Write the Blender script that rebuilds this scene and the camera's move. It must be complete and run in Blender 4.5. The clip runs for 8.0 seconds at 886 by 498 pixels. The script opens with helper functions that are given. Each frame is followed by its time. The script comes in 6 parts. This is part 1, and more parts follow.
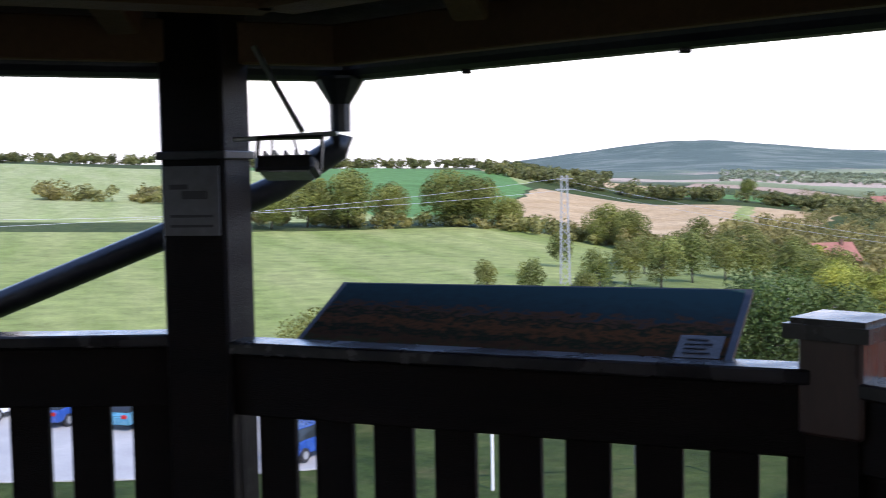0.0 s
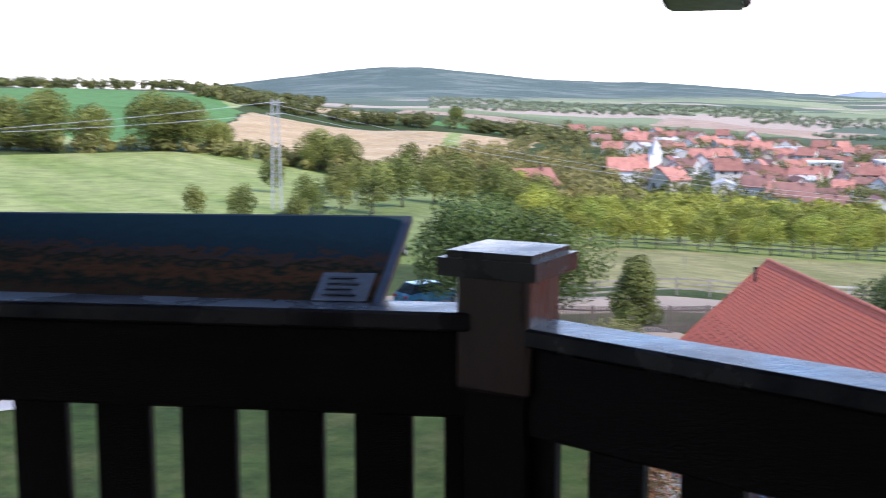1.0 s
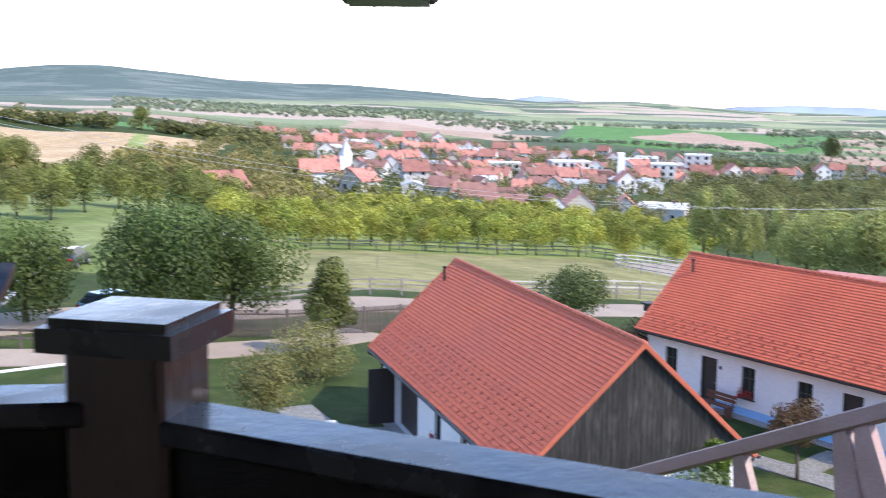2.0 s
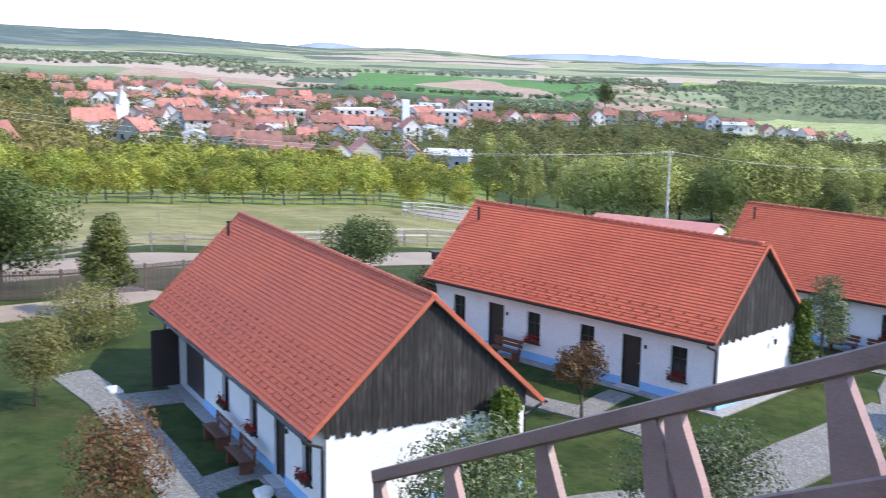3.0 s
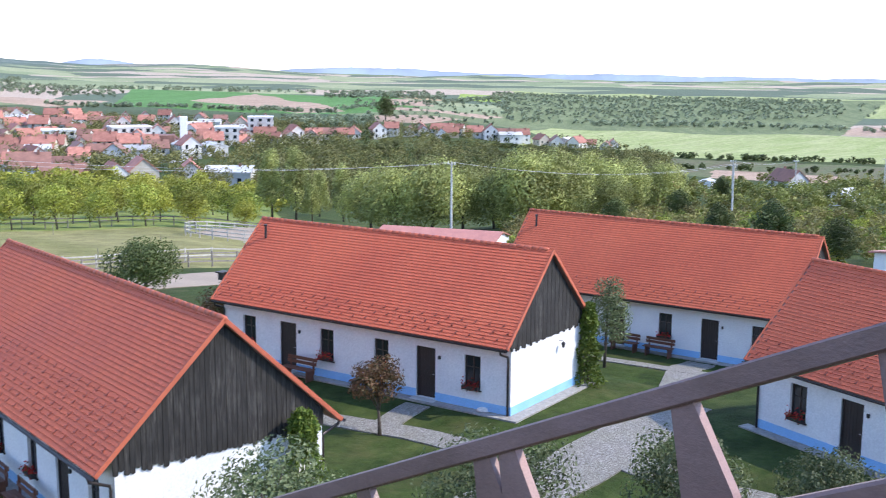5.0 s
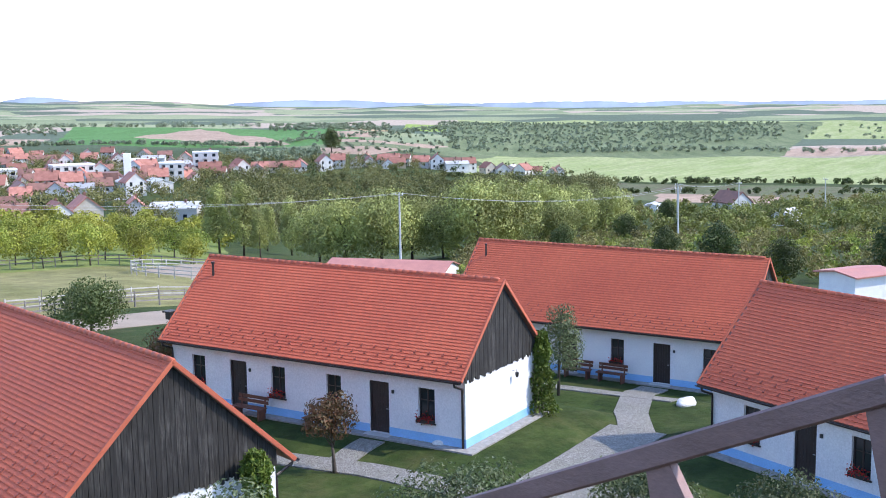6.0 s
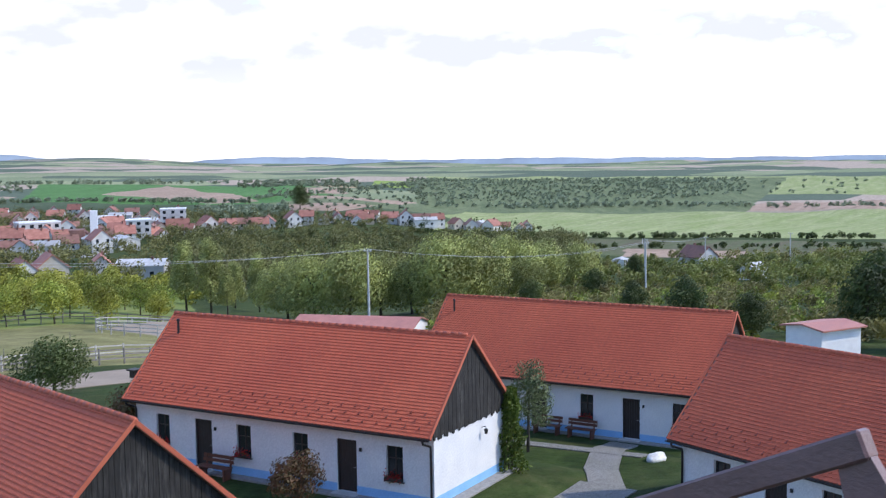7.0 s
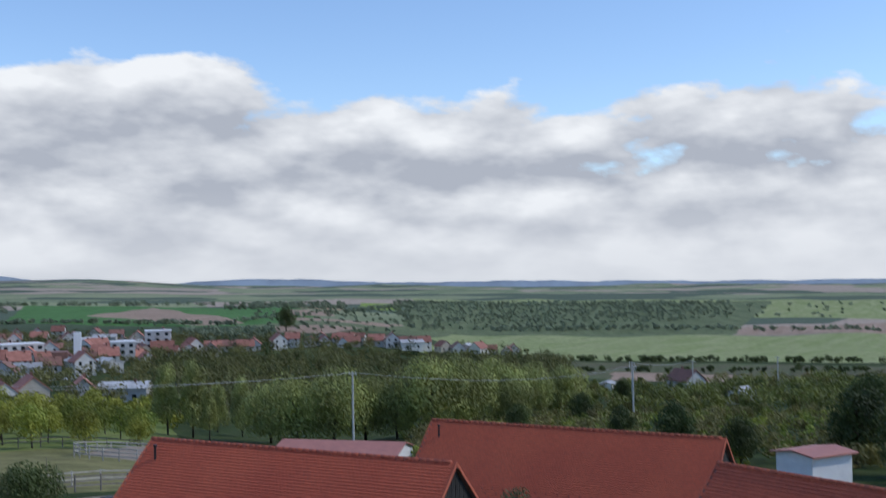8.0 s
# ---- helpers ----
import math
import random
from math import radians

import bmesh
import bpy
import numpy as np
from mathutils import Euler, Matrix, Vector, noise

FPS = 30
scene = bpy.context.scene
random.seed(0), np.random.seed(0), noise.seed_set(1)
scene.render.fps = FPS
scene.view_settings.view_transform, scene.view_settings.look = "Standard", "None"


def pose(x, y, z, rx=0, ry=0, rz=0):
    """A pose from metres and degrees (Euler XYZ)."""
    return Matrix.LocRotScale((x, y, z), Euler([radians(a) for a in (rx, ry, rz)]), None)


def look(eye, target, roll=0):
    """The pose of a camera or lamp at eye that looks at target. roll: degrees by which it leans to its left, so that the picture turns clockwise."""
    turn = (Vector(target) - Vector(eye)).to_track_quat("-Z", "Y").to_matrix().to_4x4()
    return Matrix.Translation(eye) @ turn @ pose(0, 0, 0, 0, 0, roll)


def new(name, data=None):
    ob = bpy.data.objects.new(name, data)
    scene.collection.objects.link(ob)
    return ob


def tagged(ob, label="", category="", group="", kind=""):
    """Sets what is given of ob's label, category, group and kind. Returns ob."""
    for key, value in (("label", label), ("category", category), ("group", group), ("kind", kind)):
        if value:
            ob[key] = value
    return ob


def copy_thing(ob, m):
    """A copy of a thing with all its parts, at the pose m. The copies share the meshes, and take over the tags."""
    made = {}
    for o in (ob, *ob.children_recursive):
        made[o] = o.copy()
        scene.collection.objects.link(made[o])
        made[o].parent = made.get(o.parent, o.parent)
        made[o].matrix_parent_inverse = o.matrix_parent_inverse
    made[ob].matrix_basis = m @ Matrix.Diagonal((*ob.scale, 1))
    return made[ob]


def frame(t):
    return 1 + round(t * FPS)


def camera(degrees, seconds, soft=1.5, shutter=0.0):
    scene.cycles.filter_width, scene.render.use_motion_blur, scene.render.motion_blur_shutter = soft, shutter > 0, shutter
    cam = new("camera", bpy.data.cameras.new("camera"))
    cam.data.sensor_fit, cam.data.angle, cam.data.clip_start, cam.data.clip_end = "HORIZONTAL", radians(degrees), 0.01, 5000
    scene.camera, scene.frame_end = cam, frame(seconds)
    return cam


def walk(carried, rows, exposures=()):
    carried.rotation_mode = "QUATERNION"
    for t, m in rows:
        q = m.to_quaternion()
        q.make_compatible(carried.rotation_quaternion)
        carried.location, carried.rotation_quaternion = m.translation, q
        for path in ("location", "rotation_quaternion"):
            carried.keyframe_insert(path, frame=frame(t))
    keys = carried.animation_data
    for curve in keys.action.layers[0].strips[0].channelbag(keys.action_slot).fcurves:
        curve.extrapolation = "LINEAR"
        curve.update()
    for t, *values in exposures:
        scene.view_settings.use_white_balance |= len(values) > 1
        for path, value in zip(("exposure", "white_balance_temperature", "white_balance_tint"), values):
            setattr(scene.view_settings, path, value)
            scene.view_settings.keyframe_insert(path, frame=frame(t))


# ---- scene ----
cam = camera(43.4, 8.0, soft=0.9, shutter=0.35)
PATH = [
    (0, pose(0.000, -0.000, 12.964, 86.12, 1.03, -0.00)),
    (0.5, pose(0.113, 0.245, 12.966, 85.15, 0.56, -6.21)),
    (1, pose(0.281, 0.575, 12.904, 82.15, -0.02, -14.61)),
    (1.5, pose(0.406, 0.859, 12.913, 83.08, -0.51, -23.21)),
    (1.7, pose(0.439, 0.920, 12.911, 82.96, -0.58, -26.28)),
    (3, pose(0.978, 1.618, 12.980, 79.79, -0.94, -41.28)),
    (3.5, pose(1.011, 1.720, 12.979, 79.22, -0.59, -45.84)),
    (4, pose(1.051, 1.814, 12.955, 78.52, -0.14, -47.11)),
    (4.5, pose(1.153, 1.879, 13.000, 79.35, -0.49, -48.94)),
    (5, pose(1.234, 2.030, 12.967, 80.62, -0.37, -52.48)),
    (6.5, pose(1.495, 2.229, 13.048, 83.21, 1.15, -55.74)),
    (7, pose(1.581, 2.247, 12.992, 84.98, 0.98, -56.92)),
    (7.5, pose(1.840, 2.256, 13.038, 87.20, 1.16, -59.04)),
    (8, pose(2.000, 2.380, 13.016, 91.27, 0.79, -57.59)),
]
walk(cam, PATH, exposures=[(0, 0.56, 6600, 18), (1.0, 0.76, 6600, 17), (1.5, 1.0, 6800, 16), (1.7, 1.0, 6800, 16), (3.0, 0.85, 6800, 13), (5.0, 0.85, 6700, 13), (6.5, 0.7, 6500, 13), (7.0, 0.22, 6450, 12), (7.5, -0.38, 6350, 10), (8.0, -0.78, 6200, 9)])

# ---- light: afternoon sun from behind and to the right, broken cumulus ----
SUN_AZ, SUN_EL = 149.0, 44.0
world = bpy.data.worlds.new("world")
scene.world = world
world.use_nodes = True
wn, wl = world.node_tree.nodes, world.node_tree.links
wn.clear()


def wnode(kind, **kw):
    n = wn.new(kind)
    for k, val in kw.items():
        n.inputs[k].default_value = val
    return n


def wmath(op, a, b=None, clamp=False):
    n = wn.new("ShaderNodeMath")
    n.operation, n.use_clamp = op, clamp
    for i, s in enumerate((a, b)):
        if s is None:
            continue
        if isinstance(s, (int, float)):
            n.inputs[i].default_value = s
        else:
            wl.new(s, n.inputs[i])
    return n.outputs[0]


sky = wn.new("ShaderNodeTexSky")
sky.sky_type, sky.sun_disc = "NISHITA", False
sky.sun_elevation, sky.sun_rotation = radians(SUN_EL), radians(SUN_AZ)
sky.altitude, sky.air_density, sky.dust_density = 300, 1.0, 0.4
tc = wn.new("ShaderNodeTexCoord")
sep = wn.new("ShaderNodeSeparateXYZ")
wl.new(tc.outputs["Generated"], sep.inputs[0])


def cloud_noise(lift, detail):
    m = wn.new("ShaderNodeMapping")
    m.inputs["Location"].default_value = (0.31, 0.17, lift)
    m.inputs["Scale"].default_value = (1.0, 1.0, 2.3)
    wl.new(tc.outputs["Generated"], m.inputs[0])
    big = wnode("ShaderNodeTexNoise", Scale=4.2, Detail=2.0, Roughness=0.5)
    puff = wnode("ShaderNodeTexNoise", Scale=11.0, Detail=detail, Roughness=0.55)
    for q in (big, puff):
        wl.new(m.outputs[0], q.inputs["Vector"])
    return wmath("ADD", wmath("MULTIPLY", big.outputs[0], 0.62), wmath("MULTIPLY", puff.outputs[0], 0.38))


# heaped clouds: a bank along the horizon, open sky above it; lit tops, grey bases
here, above = cloud_noise(0.0, 8.0), cloud_noise(0.055, 3.0)
cover = wmath("SUBTRACT", 0.83, wmath("MULTIPLY", sep.outputs["Z"], 2.15))
mask = wmath("MULTIPLY", wmath("SUBTRACT", wmath("ADD", here, cover), 1.0), 24.0, True)
shade = wmath("MULTIPLY", wmath("ADD", wmath("SUBTRACT", here, above), 0.09), 5.0, True)
cloud = wn.new("ShaderNodeMixRGB")
cloud.inputs[1].default_value = (5.0, 5.25, 5.9, 1)
cloud.inputs[2].default_value = (10.2, 10.2, 10.3, 1)
veil = wmath("SUBTRACT", 1.0, wmath("MULTIPLY", sep.outputs["Z"], 13.0), True)
wl.new(wmath("ADD", wmath("MULTIPLY", shade, wmath("SUBTRACT", 1.0, wmath("MULTIPLY", veil, 0.75))), wmath("MULTIPLY", veil, 0.42)), cloud.inputs[0])
mixsky = wn.new("ShaderNodeMixRGB")
wl.new(mask, mixsky.inputs[0])
deep = wn.new("ShaderNodeMixRGB")
deep.blend_type = "MULTIPLY"
deep.inputs[0].default_value = 1.0
deep.inputs[2].default_value = (1.6, 1.72, 1.95, 1)
wl.new(sky.outputs[0], deep.inputs[1])
wl.new(deep.outputs[0], mixsky.inputs[1])
wl.new(cloud.outputs[0], mixsky.inputs[2])
bg = wnode("ShaderNodeBackground", Strength=0.152)
wl.new(mixsky.outputs[0], bg.inputs[0])
wout = wn.new("ShaderNodeOutputWorld")
wl.new(bg.outputs[0], wout.inputs[0])
sun_dir = Vector((math.sin(radians(SUN_AZ)) * math.cos(radians(SUN_EL)), math.cos(radians(SUN_AZ)) * math.cos(radians(SUN_EL)), math.sin(radians(SUN_EL))))
sun = new("sun", bpy.data.lights.new("sun", "SUN"))
sun.data.energy, sun.data.angle, sun.data.color = 3.0, radians(0.6), (1.0, 0.93, 0.82)
sun.matrix_world = look(sun_dir * 60, (0, 0, 0))


# ---- materials ----
class Nodes:
    def __init__(self, name):
        self.m = bpy.data.materials.new(name)
        self.m.use_nodes = True
        self.n, self.l = self.m.node_tree.nodes, self.m.node_tree.links
        self.n.clear()
        self.out = self.n.new("ShaderNodeOutputMaterial")

    def put(self, kind, ins=(), **attrs):
        nd = self.n.new(kind)
        if "operation" in attrs:
            nd.operation = attrs["operation"]
        if "blend_type" in attrs:
            nd.blend_type = attrs["blend_type"]
        if "use_clamp" in attrs:
            nd.use_clamp = attrs["use_clamp"]
        for key, val in (ins.items() if isinstance(ins, dict) else enumerate(ins)):
            if val is None:
                continue
            if isinstance(val, bpy.types.NodeSocket):
                self.l.new(val, nd.inputs[key])
            else:
                nd.inputs[key].default_value = val
        return nd

    def math(self, op, a, b=None, clamp=False):
        return self.put("ShaderNodeMath", (a, b), operation=op, use_clamp=clamp).outputs[0]

    def mix(self, fac, a, b, blend="MIX"):
        return self.put("ShaderNodeMixRGB", (fac, a, b), blend_type=blend).outputs[0]

    def noise(self, vec, scale, detail=4.0, rough=0.55):
        return self.put("ShaderNodeTexNoise", {"Vector": vec, "Scale": scale, "Detail": detail, "Roughness": rough}).outputs[0]

    def finish(self, shader):
        self.l.new(shader, self.out.inputs[0])
        return self.m


def c4(c):
    return (c[0], c[1], c[2], 1.0)


def mat(name, c1, c2, rough=0.7, scale=1.5, fine=30.0, bump=0.25, metal=0.0, island=0.0, rand=0.0, stretch=(1, 1, 1), coat=0.0):
    k = Nodes(name)
    co = k.put("ShaderNodeTexCoord").outputs["Object"]
    vec = k.put("ShaderNodeMapping", {"Vector": co, "Scale": stretch}).outputs[0]
    big = k.put("ShaderNodeMapRange", {"Value": k.noise(vec, scale, 5.0), "From Min": 0.32, "From Max": 0.68}).outputs[0]
    small = k.noise(vec, fine, 4.0, 0.65)
    col = k.mix(big, c4(c1), c4(c2))
    val = k.math("ADD", 0.72, k.math("MULTIPLY", small, 0.56))
    if island:
        r = k.put("ShaderNodeNewGeometry").outputs["Random Per Island"]
        val = k.math("MULTIPLY", val, k.math("ADD", 1 - island / 2, k.math("MULTIPLY", r, island)))
    if rand:
        r = k.put("ShaderNodeObjectInfo").outputs["Random"]
        val = k.math("MULTIPLY", val, k.math("ADD", 1 - rand / 2, k.math("MULTIPLY", r, rand)))
    col = k.mix(1.0, col, k.put("ShaderNodeCombineColor", (val, val, val)).outputs[0], "MULTIPLY")
    b = k.put("ShaderNodeBump", {"Strength": bump, "Distance": 0.02, "Height": small}).outputs[0]
    ro = k.math("ADD", rough - 0.1, k.math("MULTIPLY", big, 0.2), True)
    p = k.put("ShaderNodeBsdfPrincipled", {"Base Color": col, "Roughness": ro, "Metallic": metal, "Normal": b, "Coat Weight": coat})
    return k.finish(p.outputs[0])


def leaf_mat(name, c1, c2, c3=None, objrand=True):
    k = Nodes(name)
    r = k.put("ShaderNodeNewGeometry").outputs["Random Per Island"]
    col = k.mix(r, c4(c1), c4(c2))
    if objrand:
        o = k.put("ShaderNodeObjectInfo").outputs["Random"]
        col = k.mix(k.math("MULTIPLY", o, 0.6), col, c4(c3 or c2))
    pos = k.put("ShaderNodeNewGeometry").outputs["Position"]
    tone = k.put("ShaderNodeMapRange", {"Value": k.noise(pos, 0.16, 2.0), "From Min": 0.35, "From Max": 0.65, "To Min": 0.62, "To Max": 1.4}).outputs[0]
    warm = k.put("ShaderNodeMapRange", {"Value": k.noise(pos, 0.07, 2.0), "From Min": 0.45, "From Max": 0.7, "To Max": 0.6}).outputs[0]
    col = k.mix(warm, col, c4(c3 or c2))
    col = k.mix(1.0, col, k.put("ShaderNodeCombineColor", (tone, tone, tone)).outputs[0], "MULTIPLY")
    dif = k.put("ShaderNodeBsdfPrincipled", {"Base Color": col, "Roughness": 0.55, "Specular IOR Level": 0.3})
    tr = k.put("ShaderNodeBsdfTranslucent", {"Color": col})
    mx = k.put("ShaderNodeMixShader", (0.26, dif.outputs[0], tr.outputs[0]))
    return k.finish(mx.outputs[0])


def glass_mat(name, tint=(0.02, 0.025, 0.03)):
    k = Nodes(name)
    p = k.put("ShaderNodeBsdfPrincipled", {"Base Color": c4(tint), "Roughness": 0.06, "Specular IOR Level": 0.6})
    return k.finish(p.outputs[0])


def cobble_mat():
    k = Nodes("grey_cobble")
    pos = k.put("ShaderNodeTexCoord").outputs["Object"]
    v = k.put("ShaderNodeTexVoronoi", {"Vector": pos, "Scale": 9.5})
    e = k.put("ShaderNodeTexVoronoi", {"Vector": pos, "Scale": 9.5})
    e.feature = "DISTANCE_TO_EDGE"
    joint = k.put("ShaderNodeMapRange", {"Value": e.outputs["Distance"], "From Min": 0.02, "From Max": 0.12}).outputs[0]
    tone = k.put("ShaderNodeSeparateColor", (v.outputs["Color"],)).outputs[0]
    col = k.mix(tone, (0.20, 0.193, 0.183, 1), (0.31, 0.30, 0.285, 1))
    col = k.mix(k.put("ShaderNodeMapRange", {"Value": k.noise(pos, 0.7, 5.0), "From Min": 0.4, "From Max": 0.7, "To Max": 0.3}).outputs[0], col, (0.18, 0.19, 0.11, 1))
    col = k.mix(joint, (0.135, 0.13, 0.105, 1), col)
    b = k.put("ShaderNodeBump", {"Strength": 0.8, "Distance": 0.03, "Height": joint}).outputs[0]
    return k.finish(k.put("ShaderNodeBsdfPrincipled", {"Base Color": col, "Roughness": 0.85, "Normal": b}).outputs[0])


def plank_mat():
    """Black-stained boards, weathered to grey in long streaks."""
    k = Nodes("weathered_black_plank")
    co = k.put("ShaderNodeTexCoord").outputs["Object"]
    long = k.put("ShaderNodeMapping", {"Vector": co, "Scale": (9, 9, 0.9)}).outputs[0]
    fine = k.put("ShaderNodeMapping", {"Vector": co, "Scale": (40, 40, 2.5)}).outputs[0]
    streak = k.put("ShaderNodeMapRange", {"Value": k.noise(long, 1.6, 6.0, 0.7), "From Min": 0.42, "From Max": 0.72}).outputs[0]
    grain = k.noise(fine, 1.0, 4.0, 0.6)
    patch = k.put("ShaderNodeMapRange", {"Value": k.noise(co, 0.8, 3.0), "From Min": 0.35, "From Max": 0.65, "To Min": 0.25}).outputs[0]
    r = k.put("ShaderNodeObjectInfo").outputs["Random"]
    grey = k.math("MULTIPLY", k.math("MULTIPLY", streak, patch), k.math("ADD", 0.3, k.math("MULTIPLY", r, 0.7)))
    col = k.mix(grey, (0.010, 0.009, 0.008, 1), (0.115, 0.108, 0.10, 1))
    val = k.math("ADD", 0.55, k.math("MULTIPLY", grain, 0.9))
    col = k.mix(1.0, col, k.put("ShaderNodeCombineColor", (val, val, val)).outputs[0], "MULTIPLY")
    b = k.put("ShaderNodeBump", {"Strength": 0.5, "Distance": 0.01, "Height": grain}).outputs[0]
    return k.finish(k.put("ShaderNodeBsdfPrincipled", {"Base Color": col, "Roughness": 0.85, "Normal": b}).outputs[0])


M_STAIN = mat("dark_stained_wood", (0.007, 0.005, 0.004), (0.014, 0.009, 0.007), 0.5, 2, 60, 0.3, stretch=(1, 1, 6))
M_STAIN.node_tree.nodes["Principled BSDF"].inputs["Specular IOR Level"].default_value = 0.12
# glossier and slightly lighter than M_STAIN
M_STAINTOP = mat("glossy_rail_top", (0.016, 0.014, 0.014), (0.04, 0.036, 0.035), 0.24, 7, 22, 0.06)
M_BEAM = mat("brown_beam", (0.12, 0.056, 0.025), (0.18, 0.09, 0.042), 0.7, 2, 40, 0.3)
M_BOARD = mat("dark_roof_boards", (0.035, 0.022, 0.014), (0.055, 0.035, 0.022), 0.8, 2, 30, 0.3)
M_SAIL = mat("brown_painted_timber", (0.175, 0.098, 0.088), (0.25, 0.145, 0.13), 0.42, 2.2, 34, 0.16, rand=0.25, stretch=(1, 1, 2.5))
M_METAL = mat("dark_grey_metal", (0.045, 0.045, 0.048), (0.08, 0.08, 0.085), 0.4, 3, 40, 0.1, metal=0.7)
M_ZINC = mat("zinc_bracket", (0.35, 0.35, 0.36), (0.45, 0.45, 0.46), 0.35, 4, 40, 0.1, metal=0.9)
M_LENS = mat("lamp_lens", (0.30, 0.31, 0.32), (0.38, 0.39, 0.40), 0.2, 4, 40, 0.05)
M_WALL = mat("white_limewash", (0.66, 0.67, 0.68), (0.75, 0.75, 0.74), 0.85, 0.8, 14, 0.3)
M_PLINTH = mat("blue_plinth_paint", (0.20, 0.43, 0.72), (0.26, 0.50, 0.78), 0.75, 1.2, 20, 0.3)
M_TILE = mat("red_clay_tile", (0.47, 0.094, 0.043), (0.54, 0.122, 0.058), 0.8, 0.3, 6, 0.1, island=0.09, rand=0.04)
M_TILE2 = mat("red_clay_tile_piece", (0.47, 0.094, 0.043), (0.54, 0.122, 0.058), 0.8, 0.3, 6, 0.1, rand=0.09)
M_VERGE = mat("orange_verge_tile", (0.40, 0.092, 0.047), (0.48, 0.12, 0.062), 0.75, 1.5, 25, 0.2, rand=0.2)
M_PLANK = plank_mat()
M_DOOR = mat("dark_brown_door", (0.018, 0.013, 0.012), (0.035, 0.025, 0.022), 0.5, 2, 30, 0.3, stretch=(6, 6, 1))
M_GUTTER = mat("brown_gutter", (0.03, 0.024, 0.022), (0.05, 0.04, 0.037), 0.4, 3, 30, 0.1, metal=0.3)
M_GUARD = mat("brown_snow_guard", (0.20, 0.05, 0.03), (0.26, 0.065, 0.04), 0.6, 3, 30, 0.1)
M_GLASS = glass_mat("dark_window_glass")
M_BENCH = mat("brown_bench_wood", (0.10, 0.035, 0.02), (0.16, 0.06, 0.032), 0.55, 3, 40, 0.3, stretch=(1, 1, 1))
M_STONE = mat("white_stone", (0.55, 0.54, 0.50), (0.75, 0.74, 0.70), 0.85, 3, 12, 0.8)
M_COBBLE = cobble_mat()
M_COBBLE1 = mat("grey_cobble_piece", (0.28, 0.275, 0.265), (0.44, 0.43, 0.41), 0.8, 4, 30, 0.5, island=0.6)
M_GRAVEL = mat("grey_gravel", (0.22, 0.21, 0.20), (0.34, 0.33, 0.31), 0.9, 6, 22, 1.0)
M_SAND = mat("pale_sand_track", (0.24, 0.185, 0.135), (0.33, 0.265, 0.20), 0.9, 0.25, 6, 0.6)
M_ASPH = mat("light_asphalt", (0.30, 0.30, 0.30), (0.40, 0.40, 0.39), 0.85, 0.3, 10, 0.4)
M_FENCE = mat("grey_fence_wood", (0.14, 0.125, 0.11), (0.24, 0.215, 0.19), 0.85, 2, 25, 0.4, rand=0.3)
M_FENCEW = mat("pale_fence_wood", (0.32, 0.30, 0.27), (0.44, 0.42, 0.38), 0.8, 2, 25, 0.3, rand=0.2)
M_PICKET = mat("brown_picket", (0.06, 0.045, 0.04), (0.11, 0.085, 0.07), 0.8, 2, 25, 0.4, rand=0.4)
M_BARK = mat("tree_bark", (0.055, 0.043, 0.032), (0.11, 0.09, 0.07), 0.9, 3, 20, 0.8)
M_CONC = mat("concrete_pole", (0.42, 0.42, 0.41), (0.52, 0.52, 0.50), 0.8, 2, 20, 0.3)
M_STEEL = mat("galvanised_steel", (0.30, 0.31, 0.32), (0.38, 0.39, 0.40), 0.5, 2, 20, 0.1, metal=0.3)
M_WIRE = mat("wire", (0.42, 0.43, 0.44), (0.5, 0.5, 0.5), 0.4, 2, 20, 0.1, metal=0.3)
M_WHITE = mat("white_paint", (0.74, 0.74, 0.74), (0.82, 0.82, 0.81), 0.6, 2, 20, 0.1)
M_VWHITE = mat("off_white_render", (0.50, 0.49, 0.47), (0.62, 0.61, 0.58), 0.85, 0.5, 8, 0.2, rand=0.3)
M_CREAM = mat("cream_render", (0.42, 0.38, 0.31), (0.55, 0.50, 0.42), 0.85, 0.5, 8, 0.2, rand=0.25)
M_GREYW = mat("grey_render", (0.42, 0.42, 0.42), (0.55, 0.55, 0.54), 0.85, 0.5, 8, 0.2, rand=0.25)
M_VROOF = mat("village_red_roof", (0.27, 0.105, 0.075), (0.40, 0.18, 0.135), 0.8, 0.6, 4, 0.5, rand=0.7)
M_VROOFB = mat("village_brown_roof", (0.16, 0.075, 0.055), (0.26, 0.13, 0.10), 0.7, 0.6, 4, 0.5, rand=0.5)
M_VROOFG = mat("village_grey_roof", (0.36, 0.36, 0.36), (0.52, 0.52, 0.52), 0.6, 0.6, 4, 0.3, rand=0.5)
M_PINK = mat("faded_pink_sheet_roof", (0.38, 0.15, 0.115), (0.48, 0.21, 0.165), 0.6, 1, 12, 0.2)
M_LEAF = leaf_mat("leaf_green", (0.055, 0.085, 0.017), (0.19, 0.22, 0.055), (0.22, 0.22, 0.055))
M_LINDEN = leaf_mat("leaf_linden", (0.022, 0.048, 0.010), (0.085, 0.125, 0.028), (0.08, 0.11, 0.025))
M_ORCH = leaf_mat("leaf_orchard", (0.085, 0.135, 0.02), (0.28, 0.325, 0.06), (0.37, 0.335, 0.055))
M_DARK = leaf_mat("leaf_dark", (0.028, 0.050, 0.014), (0.075, 0.105, 0.032), (0.085, 0.105, 0.03))
M_WILLOW = leaf_mat("leaf_willow", (0.12, 0.145, 0.04), (0.42, 0.44, 0.15), (0.34, 0.36, 0.11))
